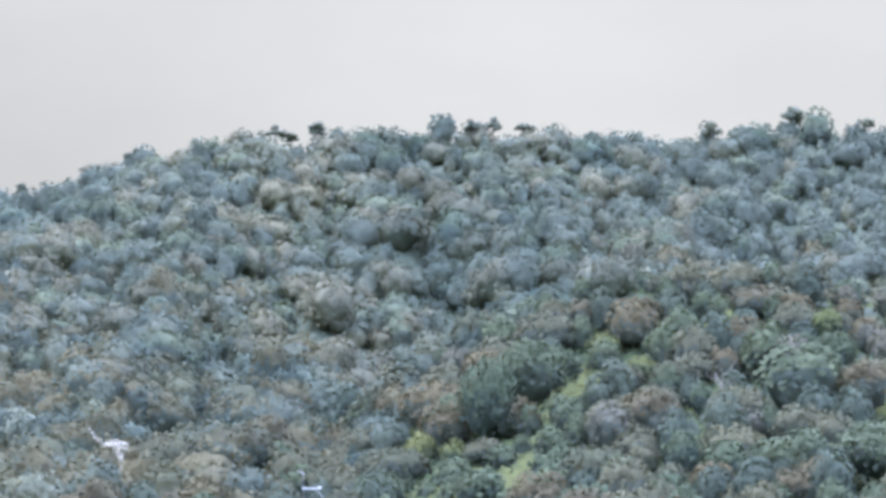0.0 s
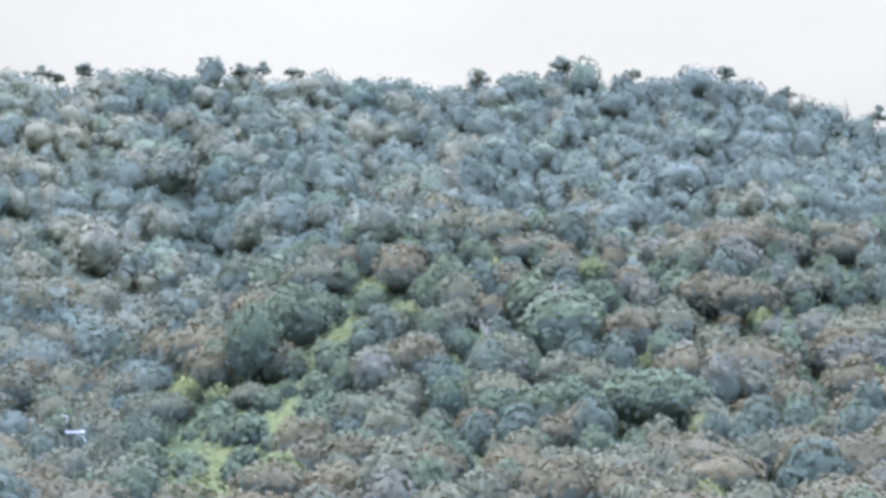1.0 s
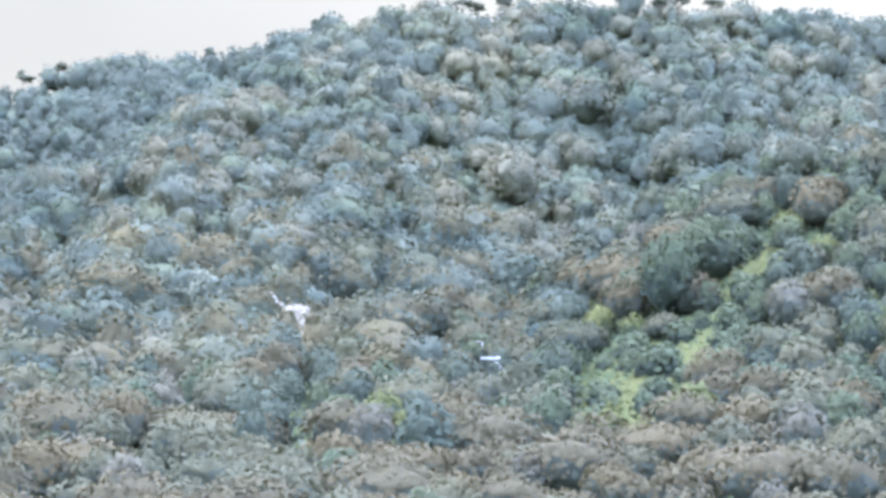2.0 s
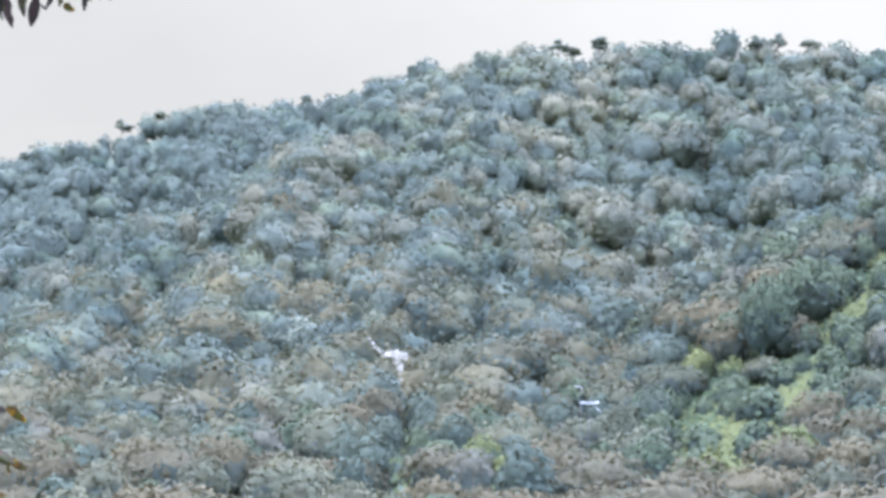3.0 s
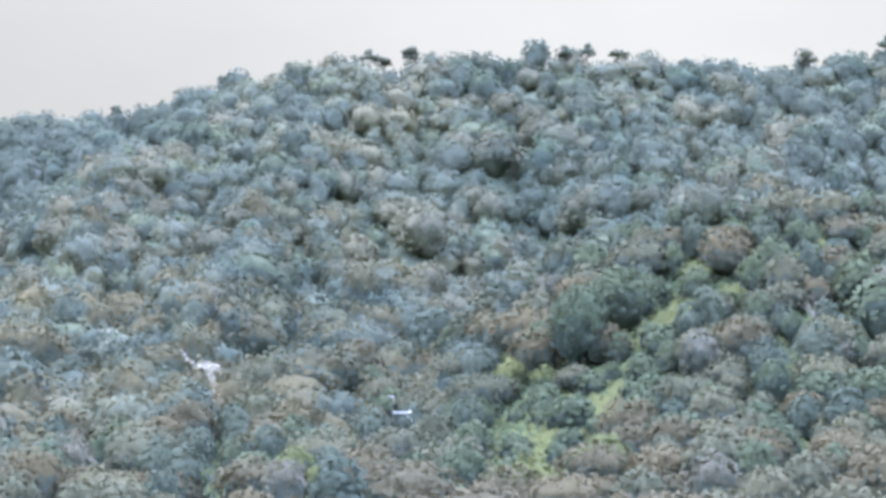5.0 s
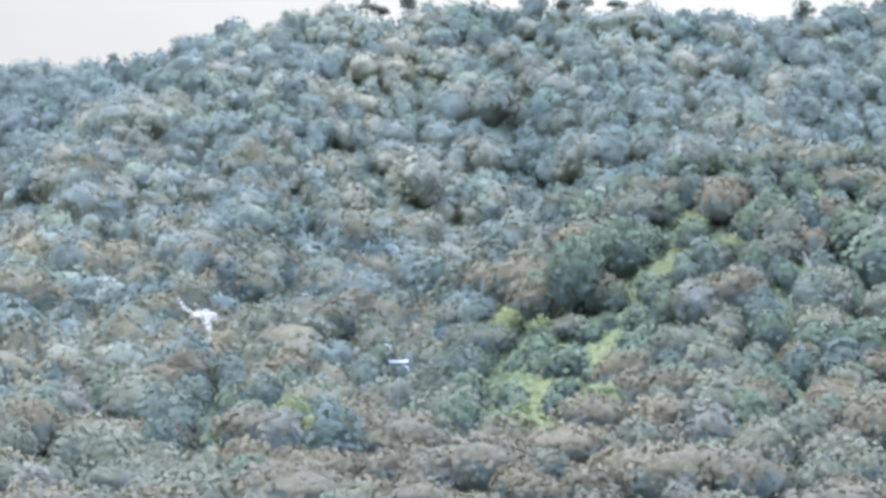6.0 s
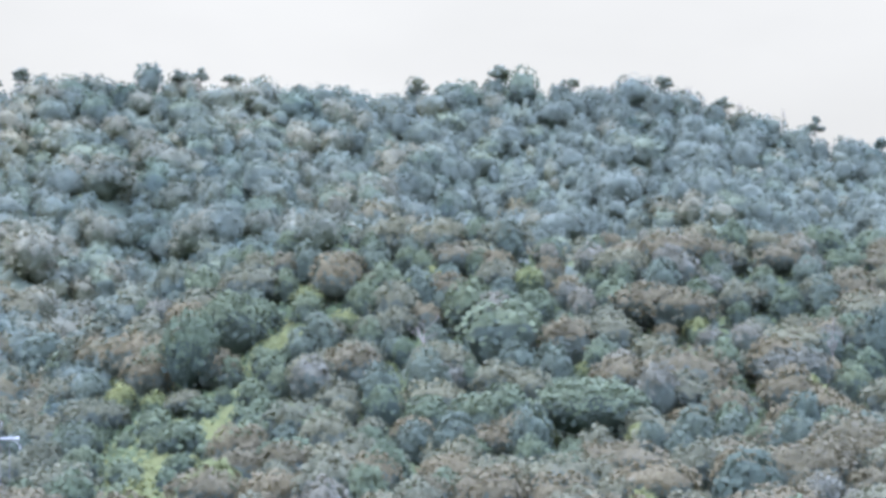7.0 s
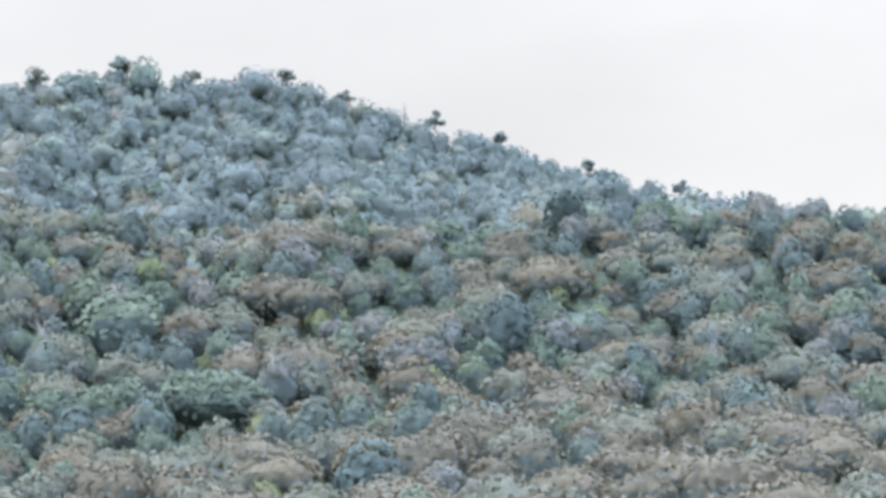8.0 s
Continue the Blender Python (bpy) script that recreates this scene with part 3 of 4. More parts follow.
# trees that stand out of the canopy, kind by kind: azimuth, elevation of the top, width of the crown (degrees)
STANDING = [
    ("hill_tree", [(0.10, 8.20, 0.88), (0.90, 8.07, 0.76), (1.20, 7.58, 0.67), (-1.32, 6.74, 0.76), (-0.77, 6.58, 0.63), (1.13, 6.65, 1.04), (-3.97, 5.66, 1.12), (-3.17, 6.42, 0.76), (-2.53, 6.25, 1.34),
        (-1.82, 6.22, 0.73), (-6.42, 6.38, 0.88), (-6.91, 5.83, 1.22), (-1.35, 8.74, 0.51), (-0.67, 8.77, 0.76), (-0.83, 7.86, 1.22), (0.71, 7.30, 0.85), (5.36, 7.80, 0.73), (3.70, 6.73, 1.10),
        (5.91, 8.09, 0.73), (-8.97, 5.68, 1.16), (-10.13, 6.46, 0.98), (-8.31, 6.42, 0.73), (-7.72, 7.64, 0.85), (-4.53, 7.86, 0.85), (2.48, 6.74, 0.85), (3.15, 6.49, 0.73), (-4.15, 5.11, 0.98),
        (-2.31, 5.72, 0.76), (-2.28, 5.05, 1.04), (-10.37, 6.06, 1.22), (-10.83, 4.93, 1.22)]),
    ("hill_olive_tree", [(-8.72, 4.41, 1.83), (-10.81, 3.60, 1.46), (-7.98, 3.30, 1.34), (-6.89, 3.09, 0.85), (-9.66, 2.77, 0.91), (-9.05, 2.04, 0.79), (-6.22, 3.94, 1.71), (-4.39, 3.42, 2.20), (-3.65, 2.06, 1.46),
        (-11.08, 3.81, 1.59), (-11.85, 2.46, 0.76), (-13.74, 3.59, 0.49), (-14.22, 3.64, 0.98), (-7.54, 3.30, 0.73)]),
    ("hill_dark_tree", [(-5.21, 8.03, 0.85), (-4.22, 8.04, 0.51), (-11.03, 6.56, 0.76), (-9.65, 6.46, 0.76), (-8.68, 6.48, 0.61), (-4.70, 4.01, 0.91), (-6.59, 4.09, 1.04), (-11.22, 3.03, 1.40), (-7.37, 2.48, 1.28),
        (-12.33, 5.98, 0.56), (-14.69, 5.81, 0.61), (-11.26, 3.12, 1.04), (-12.34, 2.88, 0.63), (-13.34, 1.24, 1.00), (-10.32, 1.39, 1.16), (1.39, 7.72, 0.61), (2.43, 8.14, 0.73), (-0.58, 8.35, 0.49),
        (-5.94, 7.24, 0.61), (-1.57, 5.66, 0.73)]),
    ("flowering_tree", [(-2.37, 4.34, 0.91), (0.02, 3.58, 1.16), (-0.35, 3.46, 0.61), (4.40, 3.92, 1.40), (5.98, 4.76, 0.88), (1.96, 2.05, 1.40), (5.71, 2.34, 0.88), (3.66, 2.41, 1.04), (9.04, 4.42, 1.34),
        (8.79, 4.22, 1.04), (11.23, 4.30, 0.71), (13.55, 3.96, 1.40), (13.88, 4.13, 0.85), (13.78, 3.22, 1.40), (13.71, 2.55, 1.04), (12.19, 3.19, 1.04), (16.05, 6.04, 1.16), (15.17, 5.27, 1.16),
        (18.23, 4.83, 0.76), (18.52, 4.27, 0.76), (17.93, 2.79, 1.52), (17.38, 2.96, 0.88), (20.20, 3.52, 1.34), (20.16, 2.22, 1.28), (18.50, 1.65, 1.28), (19.96, 1.64, 1.04), (22.46, 4.16, 0.98),
        (23.64, 3.60, 1.04), (22.65, 2.70, 1.40), (10.22, 1.70, 0.79), (5.77, 2.38, 1.04)]),
    ("umbrella_tree", [(-6.08, 0.88, 2.07), (-2.80, 0.68, 2.50), (-8.13, 0.54, 1.65), (-9.33, 0.33, 1.52), (2.80, 1.14, 2.01), (5.09, 0.59, 1.65), (6.42, 1.43, 1.46), (-3.04, 1.39, 1.04), (-9.58, 0.39, 1.52),
        (-12.31, 0.61, 0.91), (10.75, 5.10, 1.83), (16.95, 5.32, 1.77), (11.81, 2.46, 1.16), (11.06, 1.23, 1.95), (15.58, 1.84, 1.95), (15.11, 2.42, 1.34), (20.79, 1.12, 3.17), (22.96, 1.45, 1.95),
        (7.44, 2.06, 1.46), (6.72, 1.40, 1.59), (13.29, 3.23, 0.73)]),
    ("grey_tree", [(3.55, 3.54, 1.00), (4.28, 3.52, 0.51), (-3.53, 1.45, 0.63), (-9.94, 1.26, 0.98), (11.62, 5.70, 0.76), (12.48, 5.69, 0.51), (10.18, 3.73, 0.83), (17.05, 4.15, 1.04), (3.77, 0.92, 1.22)]),
    ("dark_tree", [(3.71, 4.56, 0.88), (6.57, 3.90, 0.63), (4.91, 5.98, 0.71), (-3.17, 3.46, 0.76), (-2.06, 4.13, 1.28), (-4.38, 0.90, 1.37), (-7.60, 1.02, 1.04), (6.01, 3.71, 1.00), (12.66, 2.33, 0.76),
        (12.77, 1.50, 1.52), (21.08, 2.56, 1.16), (19.93, 4.54, 0.85), (17.84, 4.25, 0.63), (20.06, 0.89, 0.73)]),
    ("broadleaf_tree", [(6.95, 5.23, 1.28), (5.64, 6.00, 0.63), (6.20, 3.27, 0.76), (7.04, 2.84, 1.04), (-2.49, 3.28, 0.76), (2.69, 1.87, 0.91), (-1.58, 1.14, 1.16), (7.71, 4.84, 1.83), (6.19, 3.28, 0.67),
        (7.21, 2.84, 1.16), (21.54, 3.72, 1.04), (23.31, 4.58, 1.16), (19.26, 2.61, 0.61)]),
    ("bright_tree", [(0.01, 0.99, 1.22), (1.53, 1.47, 1.12), (17.06, 4.76, 0.56), (18.99, 3.61, 0.56), (-12.83, 2.94, 0.51)]),
    ("shrub", [(-0.19, 2.93, 0.59), (0.14, 2.48, 0.78), (-0.96, 2.24, 0.63), (-0.42, 2.00, 0.51), (0.87, 2.24, 0.95), (-1.15, 2.73, 0.44), (0.93, 2.85, 0.46), (1.48, 3.33, 0.51), (-0.30, 1.20, 0.63),
        (-1.33, 1.51, 0.78), (-2.12, 3.03, 0.73)]),
]


def stand(name, azimuth, top, degrees_wide):
    """The distance at which a tree of that kind and width has its foot on the ground and its top at that elevation."""
    _, width, depth, base = KINDS[name][:4]
    r = np.arange(404.0, 1250.0, 2.0)
    tall = (base + depth * 0.98) * np.minimum(radians(degrees_wide) * r / width, 1.7)
    over = np.degrees(np.arctan2(ground_height(azimuth, r) + tall - EYE.z, r)) >= top
    return float(r[np.argmax(over)]) if over.any() else 0.0


for name, places in STANDING:
    for k, (a, top, w) in enumerate(places):
        r = stand(name, a, top, w)
        if r:
            single(name, a, r, top, w, k, "", k * 1.7)


def snag(azimuth, r, top, spread, seed, label):
    """A bare, dead tree: a pale trunk with forking limbs."""
    rng = np.random.RandomState(seed)
    foot = at(azimuth, r, -0.3)
    h = EYE.z + r * math.tan(radians(top)) - foot.z
    e = new("dead_tree")
    e.location = foot
    tagged(e, label, "tree", "dead trees")
    v, f = limb_arrays((0, 0, -0.5), (0.2, 0, h * 0.8), 0.2, 0.11, 6, 0.02, rng)
    new("trunk", mesh_object("trunk", v, f, [PALE_BARK], smooth_shade=True)).parent = e
    for k in range(7):
        th, z = k * 2.4 + rng.uniform(-0.4, 0.4), h * rng.uniform(0.42, 0.8)
        tip = (spread * math.cos(th) * rng.uniform(0.6, 1), spread * math.sin(th) * rng.uniform(0.6, 1), min(h, z + h * rng.uniform(0.12, 0.26)))
        parts = [limb_arrays((0.2 * z / h, 0, z), tip, 0.15, 0.07, 4, 0.08, rng)]
        for q in range(3):
            m = np.array(tip) * rng.uniform(0.5, 0.95) + np.array((0, 0, z)) * 0.0
            m = np.array((0.2 * z / h, 0, z)) + (np.array(tip) - np.array((0.2 * z / h, 0, z))) * rng.uniform(0.5, 1.0)
            parts.append(limb_arrays(m, m + rng.normal(0, 0.55, 3) * (1, 1, 0.6) + (0, 0, 0.8), 0.08, 0.04, 4, 0.05, rng))
        v, f = joined(parts)
        new("limb", mesh_object("limb", v, f, [PALE_BARK], smooth_shade=True)).parent = e


snag(5.96, 640, 4.45, 4.5, 1, "bare pale dead tree with forking limbs on the spur")
for k, (a, top) in enumerate([(10.1, 9.4), (10.45, 9.52), (10.88, 9.5), (13.2, 8.72), (13.52, 8.78), (13.83, 8.72), (9.9, 9.36), (11.8, 9.25), (12.9, 8.88)]):
    snag(a, 1084, top + 0.08, 1.3, 10 + k, "slender bare tree on the ridge line")
for k, (a, r, top) in enumerate([(16.28, 640, 4.3), (22.41, 690, 5.0), (14.77, 640, 4.3), (20.43, 610, 3.9), (11.61, 720, 5.7)]):
    snag(a, r, top, 1.6, 40 + k, "pale slim bare trunk between leafy crowns")

def mixture(a, r, rng):
    """The kind of tree that grows at a place of the near woods and the spur."""
    tan_share = 0.85 * (1 - smooth(515, 570, r)) + 0.13
    crest = smooth(690, 735, r) * smooth(-1, 4, a) * (1 - 0.7 * smooth(14, 17, a))
    if a > 12:
        tan_share += 0.12
    w = {"umbrella_tree": tan_share * 0.55 + 0.06 * crest, "flowering_tree": tan_share * 0.5 + 0.1 * crest, "domed_tree": tan_share * 0.15 + 0.12 + 0.14 * crest,
         "spreading_tree": tan_share * 0.25 + 0.08 + 0.14 * crest, "broadleaf_tree": 0.08 + 0.2 * smooth(505, 560, r), "dark_tree": 0.05 + 0.2 * smooth(505, 560, r), "grey_tree": 0.10 + 0.12 * crest, "bright_tree": 0.05}
    keys = list(w)
    p = np.array([float(w[k]) for k in keys])
    return keys[rng.choice(len(keys), p=p / p.sum())]


def near_woods():
    rng = np.random.RandomState(11)
    r, row = 405.0, 0
    while r < 775:
        step = 14.4 - 4.4 * smooth(490, 580, r)
        wide = 14.8 - 4.6 * smooth(490, 580, r)
        da = math.degrees(wide / r)
        a = -17.0 + (row % 2) * da / 2
        while a < 26:
            aa, rr = a + rng.uniform(-0.42, 0.42) * da, r + rng.uniform(-0.42, 0.42) * step
            a += da
            if aa > 3 and 752 < rr or aa < -4 and rr > 640:
                continue
            c = clearing(aa, rr)
            kind = mixture(aa, rr, rng)
            scale = rng.uniform(0.68, 1.2)
            if c > 0.3:
                if rng.rand() < 0.72:
                    continue
                kind, scale = ("shrub", rng.uniform(0.7, 1.5)) if rng.rand() < 0.75 else ("broadleaf_tree", rng.uniform(0.45, 0.7))
            if not free_spot(aa, rr) or hidden(aa, rr):
                continue
            plant(kind, at(aa, rr, -0.2), scale, rng.uniform(0, 6.28), rng.randint(4), stretch=rng.uniform(0.88, 1.15))
        r += step
        row += 1


near_woods()


def clearing_bushes():
    """Low round bushes scattered over the open, grassy slope."""
    rng = np.random.RandomState(33)
    placed = []
    while len(placed) < 24:
        a, r = rng.normal(0.7, 1.5), rng.normal(602, 27)
        r += 14 * (a - 0.4)
        q = at(a, r, -0.2)
        if clearing(a, r) < 0.25 or any((q - w).length < 5.5 for w in placed):
            continue
        placed.append(q)
        plant("shrub", q, rng.uniform(0.7, 1.5), rng.uniform(0, 6.28), rng.randint(4), group="bushes on the clearing", stretch=rng.uniform(0.85, 1.25))


clearing_bushes()


def far_woods(name, label, r0, r1, a0, a1, spacing, shares, seed, sprays, keep):
    """Trees of a distant slope, joined: too many to count. shares(a, r) gives the mixture of leaf colours and the usual size."""
    rng = np.random.RandomState(seed)
    kinds = [k for k in LEAVES]
    mats = [LEAVES[k] for k in kinds] + [BARK, PALE_BARK]
    VV, FF, NN, II, n = [], [], [], [], 0
    r, row = r0, 0
    while r < r1:
        da = math.degrees(spacing / r)
        a = a0 + (row % 2) * da / 2
        while a < a1:
            aa, rr = a + rng.uniform(-0.45, 0.45) * da, r + rng.uniform(-0.45, 0.45) * spacing
            a += da
            if not keep(aa, rr) or hidden(aa, rr) or clearing(aa, rr) > 0.45:
                continue
            mixed, usual = shares(aa, rr)
            usual *= 1.0 + 0.28 * noise.noise(Vector((0.018 * rr * math.sin(radians(aa)), 0.018 * rr, 3.1)))
            s = float(np.clip(np.exp(rng.normal(-0.07, 0.36)), 0.42, 1.9)) * usual
            s = min(s, 1.5)
            slim = rng.uniform(0.7, 1.32)
            h0 = rng.uniform(-1.5, 0.3)
            tv, tf = limb_arrays((0, 0, -1), (0, 0, h0 + 4), 0.2, 0.12, 3)
            foot = np.array(at(aa, rr))
            p = np.array(list(mixed.values()))
            k = kinds.index(list(mixed)[rng.choice(len(p), p=p / p.sum())])
            v, f, nn, inner = crown_arrays(11.6 * s * slim, 10.6 * s ** 0.65 / slim ** 0.5, h0, 20, 0.46, int(sprays * s ** 1.3), 0.68 * s ** 0.3, rng,
                                            SHADE_SHARE.get(kinds[k], 0.3), 0.42)
            VV += [v + foot, tv + foot]
            NN += [nn, tv * (1, 1, 0) + (1e-4, 0, 0)]
            FF += [f + n, tf + n + len(v)]
            n += len(v) + len(tv)
            II += [np.where(inner, kinds.index(SHADE_LEAVES[kinds[k]]), k), np.full(len(tf), len(kinds) + rng.randint(2))]
        r += spacing * 0.95
        row += 1
    ob = new(name, mesh_object(name, np.vstack(VV), np.vstack(FF), mats, np.concatenate(II), True, np.vstack(NN)))
    return tagged(ob, label, "forest", kind="stuff")


def on_main(a, r):
    start = 640 if a < -4 else (640 + 120 * float(smooth(-4, 3, a)) + (15 if a > 3 else 0))
    return start < r < min(float(ridge_distance(a)) + 14, 1095 if a > -8 else 1000) and free_spot(a, r)


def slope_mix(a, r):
    # the hazier colours take over with distance, painting the air between
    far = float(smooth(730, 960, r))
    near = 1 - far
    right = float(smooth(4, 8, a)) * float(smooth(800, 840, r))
    return ({"slope_dark": far * (0.10 + 0.5 * right), "slope_blue": 0.24 * far, "slope_green": 0.20 * (1 - 0.5 * right) * (1 - 0.7 * near), "hazed_grey": 0.30 * (1 - 0.75 * right) * (1 - 0.75 * near),
             "hazed_tan": 0.28 * (1 - 0.7 * right) * (1 - 0.8 * near), "slope_brown": 0.55 * near, "slope_olive": 0.36 * near, "slope_shade": 0.26 * near},
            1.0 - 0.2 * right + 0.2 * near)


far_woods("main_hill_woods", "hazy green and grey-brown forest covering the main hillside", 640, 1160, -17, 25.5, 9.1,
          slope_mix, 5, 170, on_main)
far_woods("left_ridge_woods", "dark forest on the farther ridge, blue-green with painted haze", 1000, 1280, -18, -5.0, 10.2,
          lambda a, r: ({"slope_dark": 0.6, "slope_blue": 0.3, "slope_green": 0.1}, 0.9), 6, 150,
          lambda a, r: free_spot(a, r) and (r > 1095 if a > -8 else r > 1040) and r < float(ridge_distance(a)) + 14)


def undergrowth():
    """Low creepers and bushes over the open ground and between the trees, in several greens."""
    rng = np.random.RandomState(21)
    a, r = rng.uniform(-17, 25.5, 36000), np.sqrt(rng.uniform(410 ** 2, 800 ** 2, 36000))
    a2, r2 = rng.normal(0.5, 1.7, 15000), rng.normal(600, 30, 15000)
    a3, r3 = rng.uniform(-17, 25.5, 14000), rng.uniform(800, 1110, 14000)
    r2 = r2 + 14 * (a2 - 0.4)
    a, r = np.concatenate([a, a2, a3]), np.concatenate([r, r2, r3])
    for a0, r0, wa, wr, up in OPENINGS[1:]:
        a, r = np.append(a, rng.normal(a0, wa * 0.7, 900)), np.append(r, rng.normal(r0, wr * 0.7, 900))
    size = np.where(r > 790, 1.5, 1.0)
    open_ = clearing(a, r)
    p = np.stack([r * np.sin(np.radians(a)), r * np.cos(np.radians(a)), ground_height(a, r) + rng.uniform(0.1, 1.0, len(a)) ** 1.5 * 2.2 * size], -1)
    nrm = np.tile((0, -0.8, 1.0), (len(a), 1))
    v, f, nn = leaf_clumps(p, nrm, size, rng, 0.45)
    kind = np.where((open_ + rng.normal(0, 0.2, len(a)) > 0.3) & (np.abs(a - 0.6) < 4), 1, np.where(r > 790, 2, 0))
    ob = new("undergrowth", mesh_object("undergrowth", v, f, [LEAVES["creeper"], LEAVES["bright"], LEAVES["slope_shade"]], np.repeat(kind, 2), True, nn))
    tagged(ob, "green creepers and low bushes over the open ground", "undergrowth", kind="stuff")


undergrowth()


# ---- smoke, mast and the leaves of the tree beside the camera ----
def part(name, bm, material, parent, label=""):
    me = bpy.data.meshes.new(name)
    bm.to_mesh(me)
    bm.free()
    me.materials.append(material)
    ob = new(name, me)
    ob.parent = parent
    if label:
        ob["label"] = label
    return ob


def smoke_plume():
    rng = np.random.RandomState(4)
    r = 572.0
    foot = at(-7.05, r)

    def spot(azimuth, elevation):
        q = EYE + heading(azimuth, elevation) * (r / math.cos(radians(elevation)))
        return q - foot

    bm = bmesh.new()
    puffs = [(-6.98, 2.36, 0.35), (-6.98, 2.5, 0.5), (-7.0, 2.63, 0.8), (-7.09, 2.71, 0.8), (-6.92, 2.82, 0.9), (-7.04, 2.86, 1.1), (-7.16, 2.88, 0.9),
             (-7.26, 2.86, 0.6), (-7.34, 2.87, 0.4), (-7.43, 2.93, 0.45), (-7.52, 3.01, 0.5), (-7.60, 3.1, 0.45), (-7.67, 3.19, 0.3)]
    for a, e, s in puffs:
        m = Matrix.Translation(spot(a, e)) @ Matrix.Diagonal((s, s, s, 1))
        made = bmesh.ops.create_icosphere(bm, subdivisions=3, radius=1.0, matrix=m)["verts"]
        for v in made:
            v.co += Vector((noise.noise(v.co * 0.8), noise.noise(v.co * 0.8 + Vector((9, 0, 0))), noise.noise(v.co * 0.8 + Vector((0, 9, 0))))) * s * 0.6
    for f in bm.faces:
        f.smooth = True
    me = bpy.data.meshes.new("smoke_plume")
    bm.to_mesh(me)
    bm.free()
    me.materials.append(SMOKE)
    ob = new("smoke_plume", me)
    ob.location = foot
    tagged(ob, "small drifting plume of white smoke over the trees", "smoke", kind="stuff")


smoke_plume()


def box(bm, size, centre):
    return bmesh.ops.create_cube(bm, size=1.0, matrix=Matrix.Translation(centre) @ Matrix.Diagonal((*size, 1)))


def tube(bm, points, radius, sides=8):
    rings = []
    for i, p in enumerate(points):
        p = Vector(p)
        d = (Vector(points[min(i + 1, len(points) - 1)]) - Vector(points[max(i - 1, 0)])).normalized()
        q = d.to_track_quat("Z", "Y")
        rings.append([bm.verts.new(p + q @ Vector((radius * math.cos(k * 2 * math.pi / sides), radius * math.sin(k * 2 * math.pi / sides), 0))) for k in range(sides)])
    for a, b in zip(rings, rings[1:]):
        for k in range(sides):
            bm.faces.new((a[k], a[(k + 1) % sides], b[(k + 1) % sides], b[k]))
    bm.faces.new(rings[0][::-1])
    bm.faces.new(rings[-1])


def lamp_mast():
    """A tall mast with a white panel seen on edge, a curved arm and a small lamp bracket on a second post."""
    r = 600.0
    foot = at(-2.9, r, -0.2)
    e = new("panel_mast")
    e.matrix_basis = Matrix.Translation(foot) @ Matrix.Rotation(radians(2.9), 4, "Z")
    tagged(e, "thin grey mast with a white panel and a curved arm", "mast")
    top = EYE.z + r * math.tan(radians(1.86)) - foot.z
    bm = bmesh.new()
    tube(bm, [(0, 0, 0), (0, 0, top * 0.5), (0, 0, top)], 0.09)
    part("pole", bm, GREY_METAL, e)
    bm = bmesh.new()
    box(bm, (4.3, 1.6, 0.34), (0, 0, top + 0.1))
    bmesh.ops.bevel(bm, geom=bm.edges[:], offset=0.05, segments=2, affect="EDGES")
    part("panel", bm, WHITE_PAINT, e, "white flat panel seen on edge")
    bm = bmesh.new()
    tube(bm, [(0.3, 0, top - 0.3), (1.2, 0, top - 0.6), (2.0, 0, top - 1.2), (2.5, 0, top - 2.2)], 0.08)
    part("arm", bm, WHITE_PAINT, e, "white curved arm")
    bm = bmesh.new()
    box(bm, (0.7, 0.3, 0.24), (1.75, 0, top + 0.42))
    bmesh.ops.bevel(bm, geom=bm.edges[:], offset=0.06, segments=2, affect="EDGES")
    part("lamp_head", bm, WHITE_PAINT, e)
    r2, a2 = 606.0, -3.13
    foot2 = at(a2, r2, -0.2)
    e2 = new("bracket_pole")
    e2.location = foot2
    tagged(e2, "slim pole with a small white angled bracket", "pole")
    t2 = EYE.z + r2 * math.tan(radians(2.22)) - foot2.z
    bm = bmesh.new()
    tube(bm, [(0.5, 0, 0), (0.5, 0, t2 * 0.6), (0.5, 0, t2 - 0.1)], 0.06)
    part("pole", bm, GREY_METAL, e2)
    bm = bmesh.new()
    tube(bm, [(-0.8, 0, t2 + 0.05), (0.3, 0, t2), (0.55, 0, t2 - 0.15), (0.6, 0, t2 - 0.9)], 0.08)
    part("bracket", bm, WHITE_PAINT, e2, "white angled bracket")


lamp_mast()


def blade(length, width, curl, fold, seed):
    """One large leaf: pointed, with a raised middle rib, bent along its length; notched where it is eaten."""
    rng = random.Random(seed)
    bm = bmesh.new()
    rows = []
    n = 9
    for i in range(n):
        t = i / (n - 1)
        w = width / 2 * (math.sin(math.pi * min(1, t * 0.94 + 0.05)) ** 0.75) * (1 - 0.25 * t)
        z = -curl * length * t * t
        y = length * t * (1 - 0.25 * curl * t)
        notch = rng.choice([1, 1, 1, 0.6])
        rows.append([bm.verts.new((-w * notch, y, z - fold * w)), bm.verts.new((0, y, z)), bm.verts.new((w, y, z - fold * w))])
    for a, b in zip(rows, rows[1:]):
        for k in range(2):
            f = bm.faces.new((a[k], a[k + 1], b[k + 1], b[k]))
            f.smooth = True
    bmesh.ops.solidify(bm, geom=bm.faces[:], thickness=0.0012)
    me = bpy.data.meshes.new("leaf")
    bm.to_mesh(me)
    bm.free()
    return me


